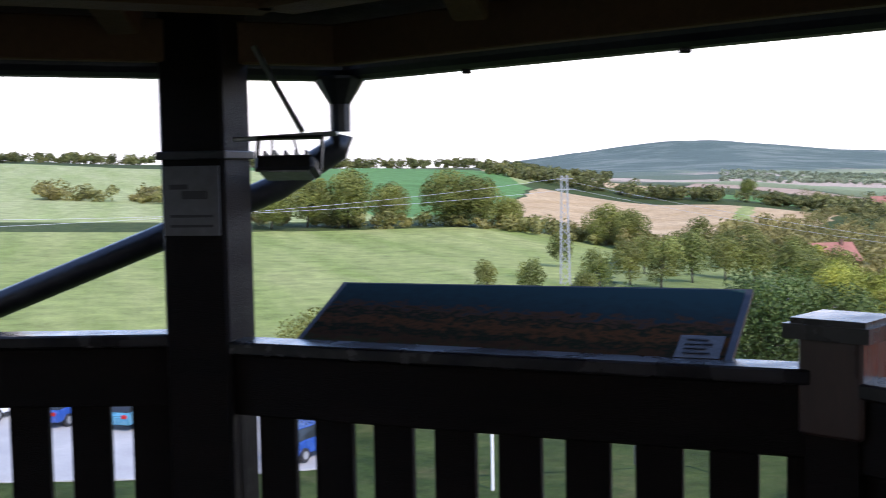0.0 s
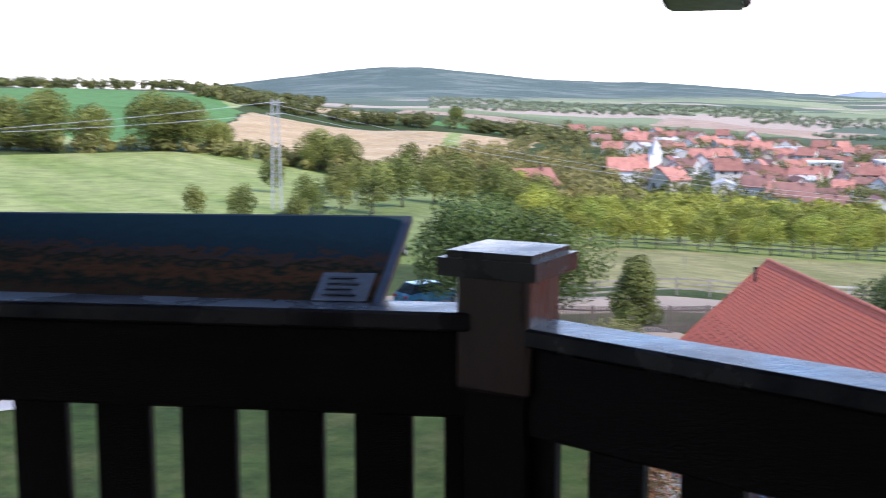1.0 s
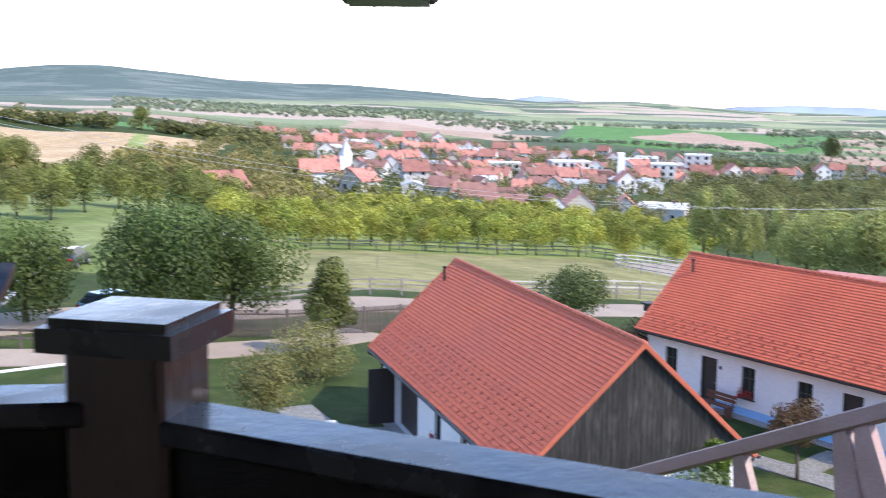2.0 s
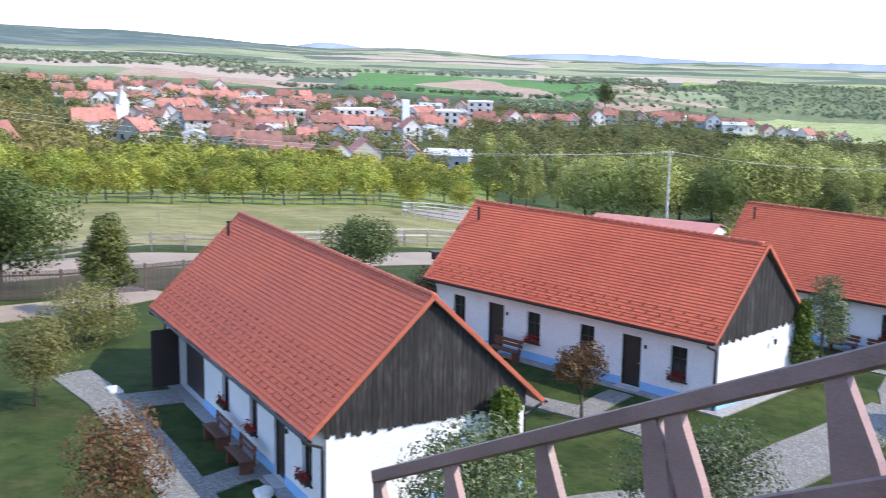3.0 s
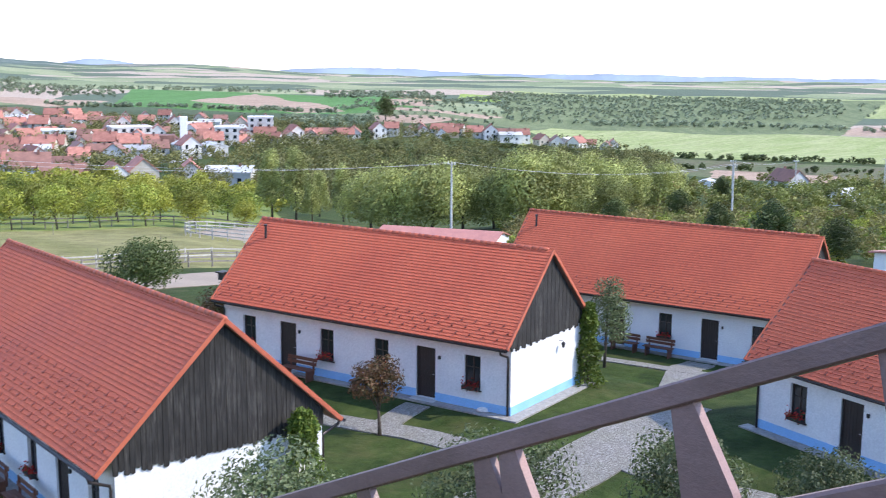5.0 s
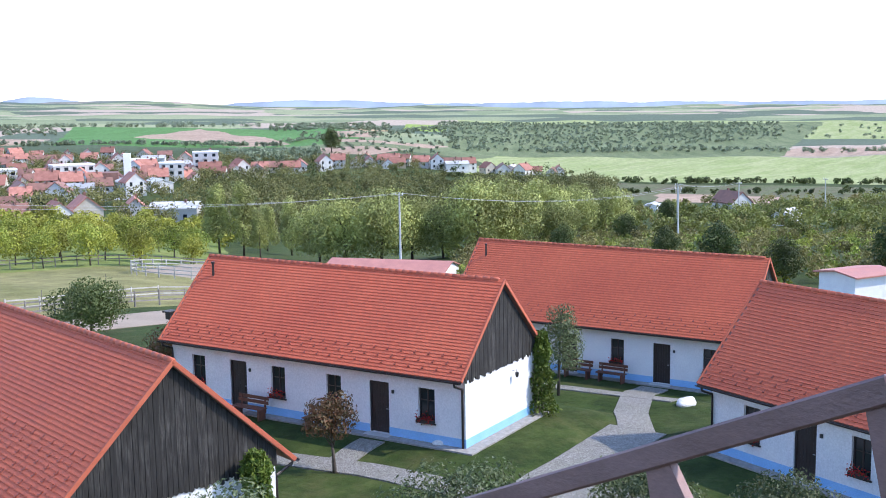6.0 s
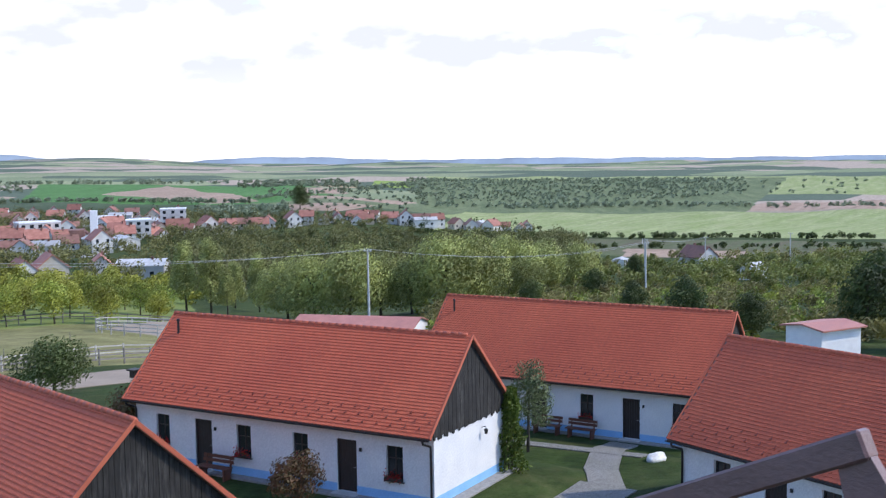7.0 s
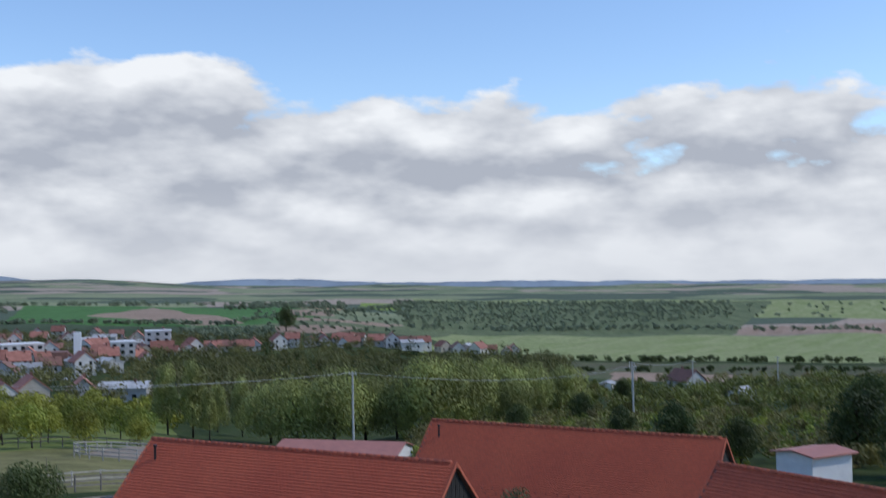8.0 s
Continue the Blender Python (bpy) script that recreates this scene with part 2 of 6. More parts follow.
M_AUTUMN = leaf_mat("leaf_autumn", (0.075, 0.085, 0.028), (0.22, 0.075, 0.04), (0.13, 0.09, 0.04))
M_APPLE = leaf_mat("leaf_apple", (0.06, 0.09, 0.035), (0.18, 0.21, 0.10), (0.13, 0.16, 0.07))
M_VINE = leaf_mat("leaf_climber", (0.06, 0.11, 0.015), (0.17, 0.22, 0.035), (0.13, 0.19, 0.03))
M_FLOWER = leaf_mat("red_flower", (0.35, 0.01, 0.015), (0.55, 0.03, 0.03))
M_WOODS = leaf_mat("leaf_woods", (0.042, 0.058, 0.02), (0.17, 0.19, 0.06), (0.20, 0.18, 0.06))
M_HEDGE = leaf_mat("leaf_hedge", (0.08, 0.10, 0.03), (0.26, 0.26, 0.08), (0.26, 0.20, 0.07))
# far foliage: air haze is painted in as a paler grey-green leaf colour
M_FARHAZE = leaf_mat("leaf_far_hazed", (0.17, 0.215, 0.135), (0.26, 0.30, 0.19), (0.23, 0.26, 0.16))


# ---- ground ----
AZ = [-30, 0, 12, 24, 36, 50, 62, 85]
RAD = [40, 90, 150, 250, 400, 600, 900, 1500, 2800, 4700]
HGT = np.array([
    [.5, 1, 2, 5, 12, 22, 29, 20, 20, 20], [0, .3, .3, 2, 7, 14, 17, 10, 10, 25],
    [.2, 0, -1, -4, -5.5, -2, 2, 0, 30, 125], [.3, -1.5, -7, -13, -15, -13, -10, -8, 4, 62],
    [.15, -3, -8, -15, -22, -23, -20, -17, -16, 6], [-.1, -4, -11, -20, -28, -30, -24, -22, -28, -32],
    [-.4, -3.3, -8.5, -18, -27, -34, -38, -30, -30, -48], [0, -3.2, -7.5, -15, -24, -32, -38, -34, -32, -48]])


# level ground on which each cottage stands: centre, turn, half length, half width, height
TERRACES = [(22.388, 32.22, -1.793, 8.2, 3.2, 0.11), (36.95, 31.941, -1.516, 7.5, 2.9, -0.03), (55.61, 28.652, -1.538, 8.3, 3.0, -1.71), (39.525, 8.591, -1.947, 7.9, 2.9, -0.25)]


def ground_z(x, y):
    z = slope_z(x, y)
    if x * x + y * y > 8100:
        return z
    for cx, cy, th, hl, hw, pad in TERRACES:
        c, s = math.cos(th), math.sin(th)
        u, v = (x - cx) * c + (y - cy) * s, -(x - cx) * s + (y - cy) * c
        d = math.hypot(max(abs(u) - hl - 0.8, 0), max(abs(v) - hw - 0.8, 0))
        if d < 4.0:
            w = 1 - d / 4.0
            z += (pad - z) * w * w * (3 - 2 * w)
    return z


def slope_z(x, y):
    r = min(max(math.hypot(x, y), 40.0), 4699.0)
    a = min(max(math.degrees(math.atan2(x, y)), -30.0), 84.99)
    i = max(j for j in range(7) if AZ[j] <= a)
    u = (a - AZ[i]) / (AZ[i + 1] - AZ[i])
    u = u * u * (3 - 2 * u)
    k = max(j for j in range(9) if RAD[j] <= r)
    w = math.log(r / RAD[k]) / math.log(RAD[k + 1] / RAD[k])

    def row(q):
        z = HGT[q]
        p0, p1, p2, p3 = z[max(k - 1, 0)], z[k], z[k + 1], z[min(k + 2, 9)]
        return 0.5 * (2 * p1 + (p2 - p0) * w + (2 * p0 - 5 * p1 + 4 * p2 - p3) * w * w + (3 * p1 - p0 - 3 * p2 + p3) * w ** 3)
    return row(i) * (1 - u) + row(i + 1) * u


def polar(a, r, dz=0.0):
    x, y = r * math.sin(radians(a)), r * math.cos(radians(a))
    return (x, y, ground_z(x, y) + dz)


def ground_material():
    k = Nodes("ground_cover")
    pos = k.put("ShaderNodeNewGeometry").outputs["Position"]
    big = k.noise(pos, 0.012, 5.0)
    mid = k.noise(pos, 0.12, 6.0, 0.65)
    fine = k.noise(pos, 2.5, 6.0, 0.7)
    jit = k.put("ShaderNodeVectorMath", (k.put("ShaderNodeTexNoise", {"Vector": pos, "Scale": 0.06, "Detail": 3.0}).outputs["Color"], (0.5, 0.5, 0.5)), operation="SUBTRACT").outputs[0]
    jit = k.put("ShaderNodeVectorMath", {0: jit, "Scale": 7.0}, operation="SCALE").outputs[0]
    wob = k.put("ShaderNodeVectorMath", (pos, jit), operation="ADD").outputs[0]
    patchy = k.put("ShaderNodeMapRange", {"Value": mid, "From Min": 0.35, "From Max": 0.66}).outputs[0]
    tuft = k.put("ShaderNodeMapRange", {"Value": k.noise(pos, 0.9, 6.0, 0.75), "From Min": 0.36, "From Max": 0.64}).outputs[0]
    col = k.mix(patchy, k.mix(tuft, (0.014, 0.030, 0.006, 1), (0.032, 0.056, 0.011, 1)), k.mix(tuft, (0.026, 0.048, 0.009, 1), (0.060, 0.075, 0.022, 1)))
    col = k.mix(k.put("ShaderNodeMapRange", {"Value": big, "From Min": 0.45, "From Max": 0.65}).outputs[0], col, (0.055, 0.078, 0.022, 1))
    dry = k.put("ShaderNodeMapRange", {"Value": k.noise(pos, 0.33, 6.0, 0.7), "From Min": 0.52, "From Max": 0.72, "To Max": 0.55}).outputs[0]
    col = k.mix(dry, col, (0.105, 0.095, 0.04, 1))
    # beyond the village: scrub and meadow, colours paled to stand for distance haze
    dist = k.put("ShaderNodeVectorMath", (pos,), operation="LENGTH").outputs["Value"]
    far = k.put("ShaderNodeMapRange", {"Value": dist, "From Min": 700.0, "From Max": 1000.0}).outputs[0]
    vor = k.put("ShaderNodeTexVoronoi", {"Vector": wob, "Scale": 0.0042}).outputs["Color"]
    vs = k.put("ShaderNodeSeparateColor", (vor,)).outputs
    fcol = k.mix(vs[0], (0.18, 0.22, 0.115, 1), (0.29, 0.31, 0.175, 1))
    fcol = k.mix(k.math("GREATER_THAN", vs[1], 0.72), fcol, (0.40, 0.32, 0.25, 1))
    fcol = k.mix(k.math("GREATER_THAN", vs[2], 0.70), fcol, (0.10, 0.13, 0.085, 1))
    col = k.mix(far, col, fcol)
    # fields: corners by bearing and distance, colour pair, stripe bearing
    green, stubble, crop = ((0.175, 0.225, 0.06), (0.27, 0.295, 0.11)), ((0.36, 0.25, 0.13), (0.46, 0.34, 0.20)), ((0.075, 0.17, 0.045), (0.10, 0.21, 0.065))
    pale, brown = ((0.23, 0.28, 0.10), (0.32, 0.34, 0.16)), ((0.30, 0.21, 0.15), (0.40, 0.29, 0.215))
    fields = [
        ([(-35, 75), (3, 75), (8, 165), (10, 250), (-35, 235)], green), ([(-35, 262), (-1.5, 262), (5, 640), (-35, 760)], pale),
        ([(-3, 262), (2.5, 300), (4.5, 480), (3, 640), (-10, 700)], crop),
        ([(2.6, 300), (9, 285), (17, 330), (19.5, 560), (5, 520)], stubble), ([(14.2, 330), (15.2, 330), (15.6, 545), (14.9, 545)], green),
        ([(2, 700), (10, 680), (12, 760), (2, 860)], stubble), ([(12, 760), (22, 700), (24, 820), (13, 900)], brown), ([(9, 610), (22, 600), (22, 680), (10, 670)], crop),
        ([(36, 900), (40.5, 860), (52, 900), (50, 1250), (37, 1350)], crop), ([(39.8, 1010), (45, 890), (47.5, 900), (43, 1260)], brown),
        ([(25, 900), (33, 860), (36, 1000), (26, 1150)], brown), ([(47.6, 800), (51.5, 770), (53.5, 850), (49.0, 850)], brown), ([(49.0, 900), (54.6, 885), (56.0, 960), (50.2, 965)], brown), ([(49.0, 1020), (52.0, 1030), (51.6, 1130), (49.4, 1120)], brown), ([(56.6, 800), (60.5, 700), (61.6, 730), (58.0, 880)], pale), ([(50.0, 1190), (53.0, 1150), (53.2, 1220), (50.5, 1260)], stubble),
        ([(56, 640), (85, 560), (85, 950), (58, 900)], pale), ([(62, 440), (85, 400), (85, 520), (63, 590)], ((0.13, 0.11, 0.07), (0.10, 0.13, 0.05))),
        ([(66, 420), (72, 400), (72, 470), (66, 500)], brown), ([(56, 1250), (80, 1150), (85, 1750), (56, 1750)], pale),
        ([(70.5, 935), (84, 915), (84, 1110), (73, 1010)], brown), ([(53.1, 1240), (55.3, 1240), (55.6, 1440), (53.4, 1440)], ((0.22, 0.30, 0.06), (0.26, 0.34, 0.09))),
        ([(55.5, 885), (72, 905), (74, 1600), (55.5, 1600)], ((0.105, 0.135, 0.06), (0.165, 0.195, 0.095))), ([(18, 142), (44, 162), (44, 290), (18, 250)], ((0.13, 0.17, 0.04), (0.20, 0.23, 0.07))), ([(8, 88), (17, 84), (19, 250), (9, 240)], ((0.12, 0.16, 0.045), (0.19, 0.22, 0.08))), ([(17, 82), (43, 97), (42.5, 160), (20, 142)], ((0.17, 0.165, 0.06), (0.25, 0.225, 0.10))),
    ]
    xyz = k.put("ShaderNodeSeparateXYZ", (wob,)).outputs
    for corners, (ca, cb) in fields:
        pts = [(r * math.sin(radians(a)), r * math.cos(radians(a))) for a, r in corners]
        area = sum(p[0] * q[1] - q[0] * p[1] for p, q in zip(pts, pts[1:] + pts[:1]))
        if area < 0:
            pts.reverse()
        inside = None
        for (ax, ay), (bx, by) in zip(pts, pts[1:] + pts[:1]):
            nx, ny = -(by - ay), bx - ax
            d = k.math("ADD", k.math("MULTIPLY", xyz[0], nx), k.math("MULTIPLY", xyz[1], ny))
            s = k.math("GREATER_THAN", d, ax * nx + ay * ny)
            inside = s if inside is None else k.math("MULTIPLY", inside, s)
        ux, uy = pts[1][0] - pts[0][0], pts[1][1] - pts[0][1]
        n = math.hypot(ux, uy)
        ux, uy = ux / n, uy / n
        along = k.put("ShaderNodeCombineXYZ", (
            k.math("ADD", k.math("MULTIPLY", xyz[0], ux * 0.10), k.math("MULTIPLY", xyz[1], uy * 0.10)),
            k.math("ADD", k.math("MULTIPLY", xyz[0], -uy * 0.012), k.math("MULTIPLY", xyz[1], ux * 0.012)), 0.0)).outputs[0]
        st = k.put("ShaderNodeMapRange", {"Value": k.noise(along, 1.0, 4.0, 0.6), "From Min": 0.35, "From Max": 0.65}).outputs[0]
        col = k.mix(inside, col, k.mix(st, c4(ca), c4(cb)))
    # wooded hills to the north, bluish distance haze mixed into their base colour
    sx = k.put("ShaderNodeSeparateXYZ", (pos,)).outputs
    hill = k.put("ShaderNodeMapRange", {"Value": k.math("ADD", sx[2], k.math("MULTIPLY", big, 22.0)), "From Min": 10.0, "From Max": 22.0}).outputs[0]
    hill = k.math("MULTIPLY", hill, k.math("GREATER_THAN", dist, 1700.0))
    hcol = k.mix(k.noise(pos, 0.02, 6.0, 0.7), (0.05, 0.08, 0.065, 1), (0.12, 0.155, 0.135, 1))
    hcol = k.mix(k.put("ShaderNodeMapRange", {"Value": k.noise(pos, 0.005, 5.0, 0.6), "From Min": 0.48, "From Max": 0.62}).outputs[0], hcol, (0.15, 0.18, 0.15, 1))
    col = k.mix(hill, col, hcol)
    mott = k.put("ShaderNodeMapRange", {"Value": k.noise(pos, 0.3, 8.0, 0.75), "From Min": 0.36, "From Max": 0.64, "To Min": 0.72, "To Max": 1.25}).outputs[0]
    val = k.math("MULTIPLY", mott, k.math("ADD", 0.62, k.math("MULTIPLY", fine, 0.76)))
    col = k.mix(1.0, col, k.put("ShaderNodeCombineColor", (val, val, val)).outputs[0], "MULTIPLY")
    b = k.put("ShaderNodeBump", {"Strength": 0.5, "Distance": 0.15, "Height": fine}).outputs[0]
    p = k.put("ShaderNodeBsdfPrincipled", {"Base Color": col, "Roughness": 0.95, "Normal": b, "Specular IOR Level": 0.15})
    return k.finish(p.outputs[0])


def build_ground():
    az = list(np.arange(-36, 92, 0.5)) + list(np.arange(92, 324, 6))
    rr = [0.5 + 1.1 * i for i in range(18)] + list(np.arange(20.0, 80.0, 0.7)) + list(np.geomspace(80.5, 4850, 150))
    verts, faces, n = [], [], len(az)
    for r in rr:
        for a in az:
            x, y = r * math.sin(radians(a)), r * math.cos(radians(a))
            z = ground_z(x, y)
            if r > 60:
                z += noise.noise((x * 0.012, y * 0.012, 0)) * min((r - 60) / 900, 1.0) * 3.0
            if r > 1600:
                z += (noise.noise((x * 0.0016, y * 0.0016, 3)) * 18.0 + noise.noise((x * 0.005, y * 0.005, 8)) * 6.0) * (r - 1600) / 3200
            verts.append((x, y, z))
    for i in range(len(rr) - 1):
        for j in range(n):
            q = (j + 1) % n
            faces.append((i * n + j, i * n + q, (i + 1) * n + q, (i + 1) * n + j))
    faces.append(tuple(range(n)))
    me = bpy.data.meshes.new("ground")
    me.from_pydata(verts, [], faces)
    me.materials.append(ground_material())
    for p in me.polygons:
        p.use_smooth = True
    bm = bmesh.new()
    bm.from_mesh(me)
    bmesh.ops.recalc_face_normals(bm, faces=bm.faces)
    bm.to_mesh(me)
    if me.polygons[len(me.polygons) // 2].normal.z < 0:
        me.flip_normals()
    return tagged(new("ground", me), "rolling farmland with grass, stubble and green crop fields", "ground", kind="structure")


build_ground()


# ---- building blocks ----
def mesh_of(name, bm, material, smooth=False):
    me = bpy.data.meshes.new(name)
    bm.to_mesh(me)
    bm.free()
    for m in (material if isinstance(material, (list, tuple)) else (material,)):
        me.materials.append(m)
    if smooth:
        for p in me.polygons:
            p.use_smooth = True
    return me


def part(name, bm, material, parent=None, label="", smooth=False):
    ob = new(name, mesh_of(name, bm, material, smooth))
    ob.parent = parent
    return tagged(ob, label)


def piece(name, me, parent, m):
    ob = new(name, me)
    ob.parent = parent
    ob.matrix_basis = m
    return ob


def thing(name, label, category, m=None, group="", kind=""):
    ob = new(name)
    ob.empty_display_size = 0.3
    if m is not None:
        ob.matrix_basis = m
    return tagged(ob, label, category, group, kind)


def box(bm, lo, hi, bevel=0.0, m=None):
    c = [(a + b) / 2 for a, b in zip(lo, hi)]
    s = [abs(b - a) for a, b in zip(lo, hi)]
    mm = Matrix.Translation(c) @ Matrix.Diagonal((*s, 1))
    r = bmesh.ops.create_cube(bm, size=1, matrix=(m @ mm) if m is not None else mm)
    if bevel:
        es = list({e for v in r["verts"] for e in v.link_edges})
        bmesh.ops.bevel(bm, geom=es, offset=bevel, segments=1, affect="EDGES")


def boxed(*boxes, bevel=0.0):
    bm = bmesh.new()
    for lo, hi in boxes:
        box(bm, lo, hi, bevel)
    return bm


def beam(bm, a, b, w, h, up=(0, 0, 1), bevel=0.0):
    a, b = Vector(a), Vector(b)
    d = (b - a)
    ln = d.length
    d.normalize()
    x = d.cross(Vector(up)).normalized()
    z = x.cross(d)
    m = Matrix((x, d, z)).transposed().to_4x4()
    m.translation = (a + b) / 2
    box(bm, (-w / 2, -ln / 2, -h / 2), (w / 2, ln / 2, h / 2), bevel, m)


def tube(bm, pts, radii, seg=8, caps=True):
    pts = [Vector(p) for p in pts]
    rings = []
    for i, p in enumerate(pts):
        d = (pts[min(i + 1, len(pts) - 1)] - pts[max(i - 1, 0)]).normalized()
        x = d.cross(Vector((0.13, 0.31, 0.94)))
        if x.length < 1e-3:
            x = d.cross(Vector((1, 0, 0)))
        x.normalize()
        y = d.cross(x)
        r = radii[i] if isinstance(radii, (list, tuple)) else radii
        rings.append([bm.verts.new(p + r * (math.cos(2 * math.pi * k / seg) * x + math.sin(2 * math.pi * k / seg) * y)) for k in range(seg)])
    for a, b in zip(rings, rings[1:]):
        for k in range(seg):
            bm.faces.new((a[k], a[(k + 1) % seg], b[(k + 1) % seg], b[k]))
    if caps:
        bm.faces.new(list(reversed(rings[0])))
        bm.faces.new(rings[-1])


def tubed(pts, radii, seg=8):
    bm = bmesh.new()
    tube(bm, pts, radii, seg)
    return bm


def prism(bm, outline, axis_a, axis_b, along, lo, hi):
    """A prism: the outline in the plane of two unit vectors, from lo to hi along a third."""
    A, B, C = Vector(axis_a), Vector(axis_b), Vector(along)
    f = [bm.verts.new(A * p + B * q + C * lo) for p, q in outline]
    g = [bm.verts.new(A * p + B * q + C * hi) for p, q in outline]
    n = len(outline)
    bm.faces.new(f)
    bm.faces.new(list(reversed(g)))
    for i in range(n):
        bm.faces.new((f[i], g[i], g[(i + 1) % n], f[(i + 1) % n]))
    bmesh.ops.recalc_face_normals(bm, faces=bm.faces)


def leaves(name, centres, sizes, material, seed=0, flat=0.0, out=None):
    """Many small leaf blades as one mesh: folded quads at the given centres."""
    rng = np.random.default_rng(seed)
    c = np.asarray(centres, float)
    n = len(c)
    s = np.broadcast_to(np.asarray(sizes, float), (n,))[:, None]
    d = rng.normal(size=(n, 3))
    d /= np.linalg.norm(d, axis=1)[:, None]
    e = np.cross(d, rng.normal(size=(n, 3)))
    e /= np.linalg.norm(e, axis=1)[:, None]
    if out is not None:
        nrm = np.asarray(out, float) + rng.normal(size=(n, 3)) * 0.38
        nrm /= np.linalg.norm(nrm, axis=1)[:, None]
        e = np.cross(nrm, d)
        e /= np.linalg.norm(e, axis=1)[:, None]
        d = np.cross(e, nrm)
    if flat:
        d[:, 2] *= 1 - flat
    f = np.cross(d, e) * 0.18
    v = np.stack([c - d * s, c + e * s * 0.55 + f * s, c + d * s, c - e * s * 0.55 + f * s], axis=1).reshape(-1, 3)
    idx = np.arange(n)[:, None] * 4
    tri = np.concatenate([idx + [0, 1, 2], idx + [0, 2, 3]], axis=1).reshape(-1, 3)
    me = bpy.data.meshes.new(name)
    me.from_pydata(v.tolist(), [], tri.tolist())
    me.materials.append(material)
    return me


def crown_points(rng, n, clumps, spread):
    """Leaf places on the shells of several clumps, with gaps between them."""
    w = np.array([c[3] ** 2 for c in clumps])
    which = rng.choice(len(clumps), n, p=w / w.sum())
    c = np.array(clumps)[which]
    d = rng.normal(size=(n, 3))
    d /= np.linalg.norm(d, axis=1)[:, None]
    rad = c[:, 3] * (0.55 + 0.5 * rng.random(n) ** 0.6)
    p = c[:, :3] + d * rad[:, None] * np.array(spread)
    return p, d


def tree_parts(seed, h, rad, n, leaf, material, trunk=0.28, spread=(1, 1, 0.85), clumps=9, r0=0.11, tall=False):
    """Trunk-and-limb mesh and crown mesh of one tree that stands at the origin."""
    rng = np.random.default_rng(seed)
    bm = bmesh.new()
    top = h * (0.55 if not tall else 0.85)
    lean = rng.normal(size=2) * 0.04 * h
    tr = [(0, 0, -0.4), (lean[0] * .3, lean[1] * .3, top * 0.4), (lean[0], lean[1], top)]
    tube(bm, tr, [r0 * 1.25, r0 * 0.85, r0 * 0.35], 7)
    cl = []
    for i in range(clumps):
        a = 2 * math.pi * (i * 0.618 + rng.random() * 0.15)
        f = (i + 0.5) / clumps
        zc = h * (trunk + (1 - trunk) * (0.16 + 0.70 * f))
        prof = math.sin(math.pi * min(0.18 + 0.72 * f, 1.0)) if not tall else 0.75 * (1.08 - f) + 0.2
        rr = rad * prof * (0.42 + 0.25 * rng.random())
        cr = rad * (0.34 + 0.2 * rng.random()) * (0.75 + 0.3 * prof)
        p = (lean[0] + rr * math.cos(a), lean[1] + rr * math.sin(a), zc)
        cl.append((*p, cr))
        s = Vector((lean[0] * .5, lean[1] * .5, top * (0.45 + 0.5 * f)))
        tube(bm, [s, (s + Vector(p)) / 2 + Vector((0, 0, 0.05 * h)), p], [r0 * 0.45, r0 * 0.28, r0 * 0.1], 5)
    cl.append((lean[0], lean[1], h * (trunk + (1 - trunk) * 0.55), rad * 0.5))
    pts, face = crown_points(rng, n, cl, spread)
    pts[:, 2] = np.maximum(pts[:, 2], h * trunk * 0.75)
    trunk_me = mesh_of("trunk", bm, M_BARK, True)
    crown_me = leaves("crown", pts, leaf * (0.7 + 0.6 * rng.random(n)), material, seed, out=face)
    return trunk_me, crown_me


def plant_tree(name, label, parts, x, y, scale=1.0, turn=0.0, group="", category="tree", z=None):
    t = thing(name, label, category, pose(x, y, ground_z(x, y) if z is None else z, 0, 0, turn) @ Matrix.Scale(scale, 4), group)
    for nm, me in zip(("trunk", "crown"), parts):
        o = new(nm, me)
        o.parent = t
    return t


# ---- the mill's gallery ----
FLOOR, RAIL = 11.39, 12.44
TOPS = [12.485, 12.465, 12.445, 12.44, 12.44]
VERT = [(-4.6, 3.55), (-0.76, 3.46), (0.987, 2.744), (1.86, 1.42), (2.35, -0.6), (2.2, -3.6)]
CENTRE = Vector((-1.7, -2.8, 0))


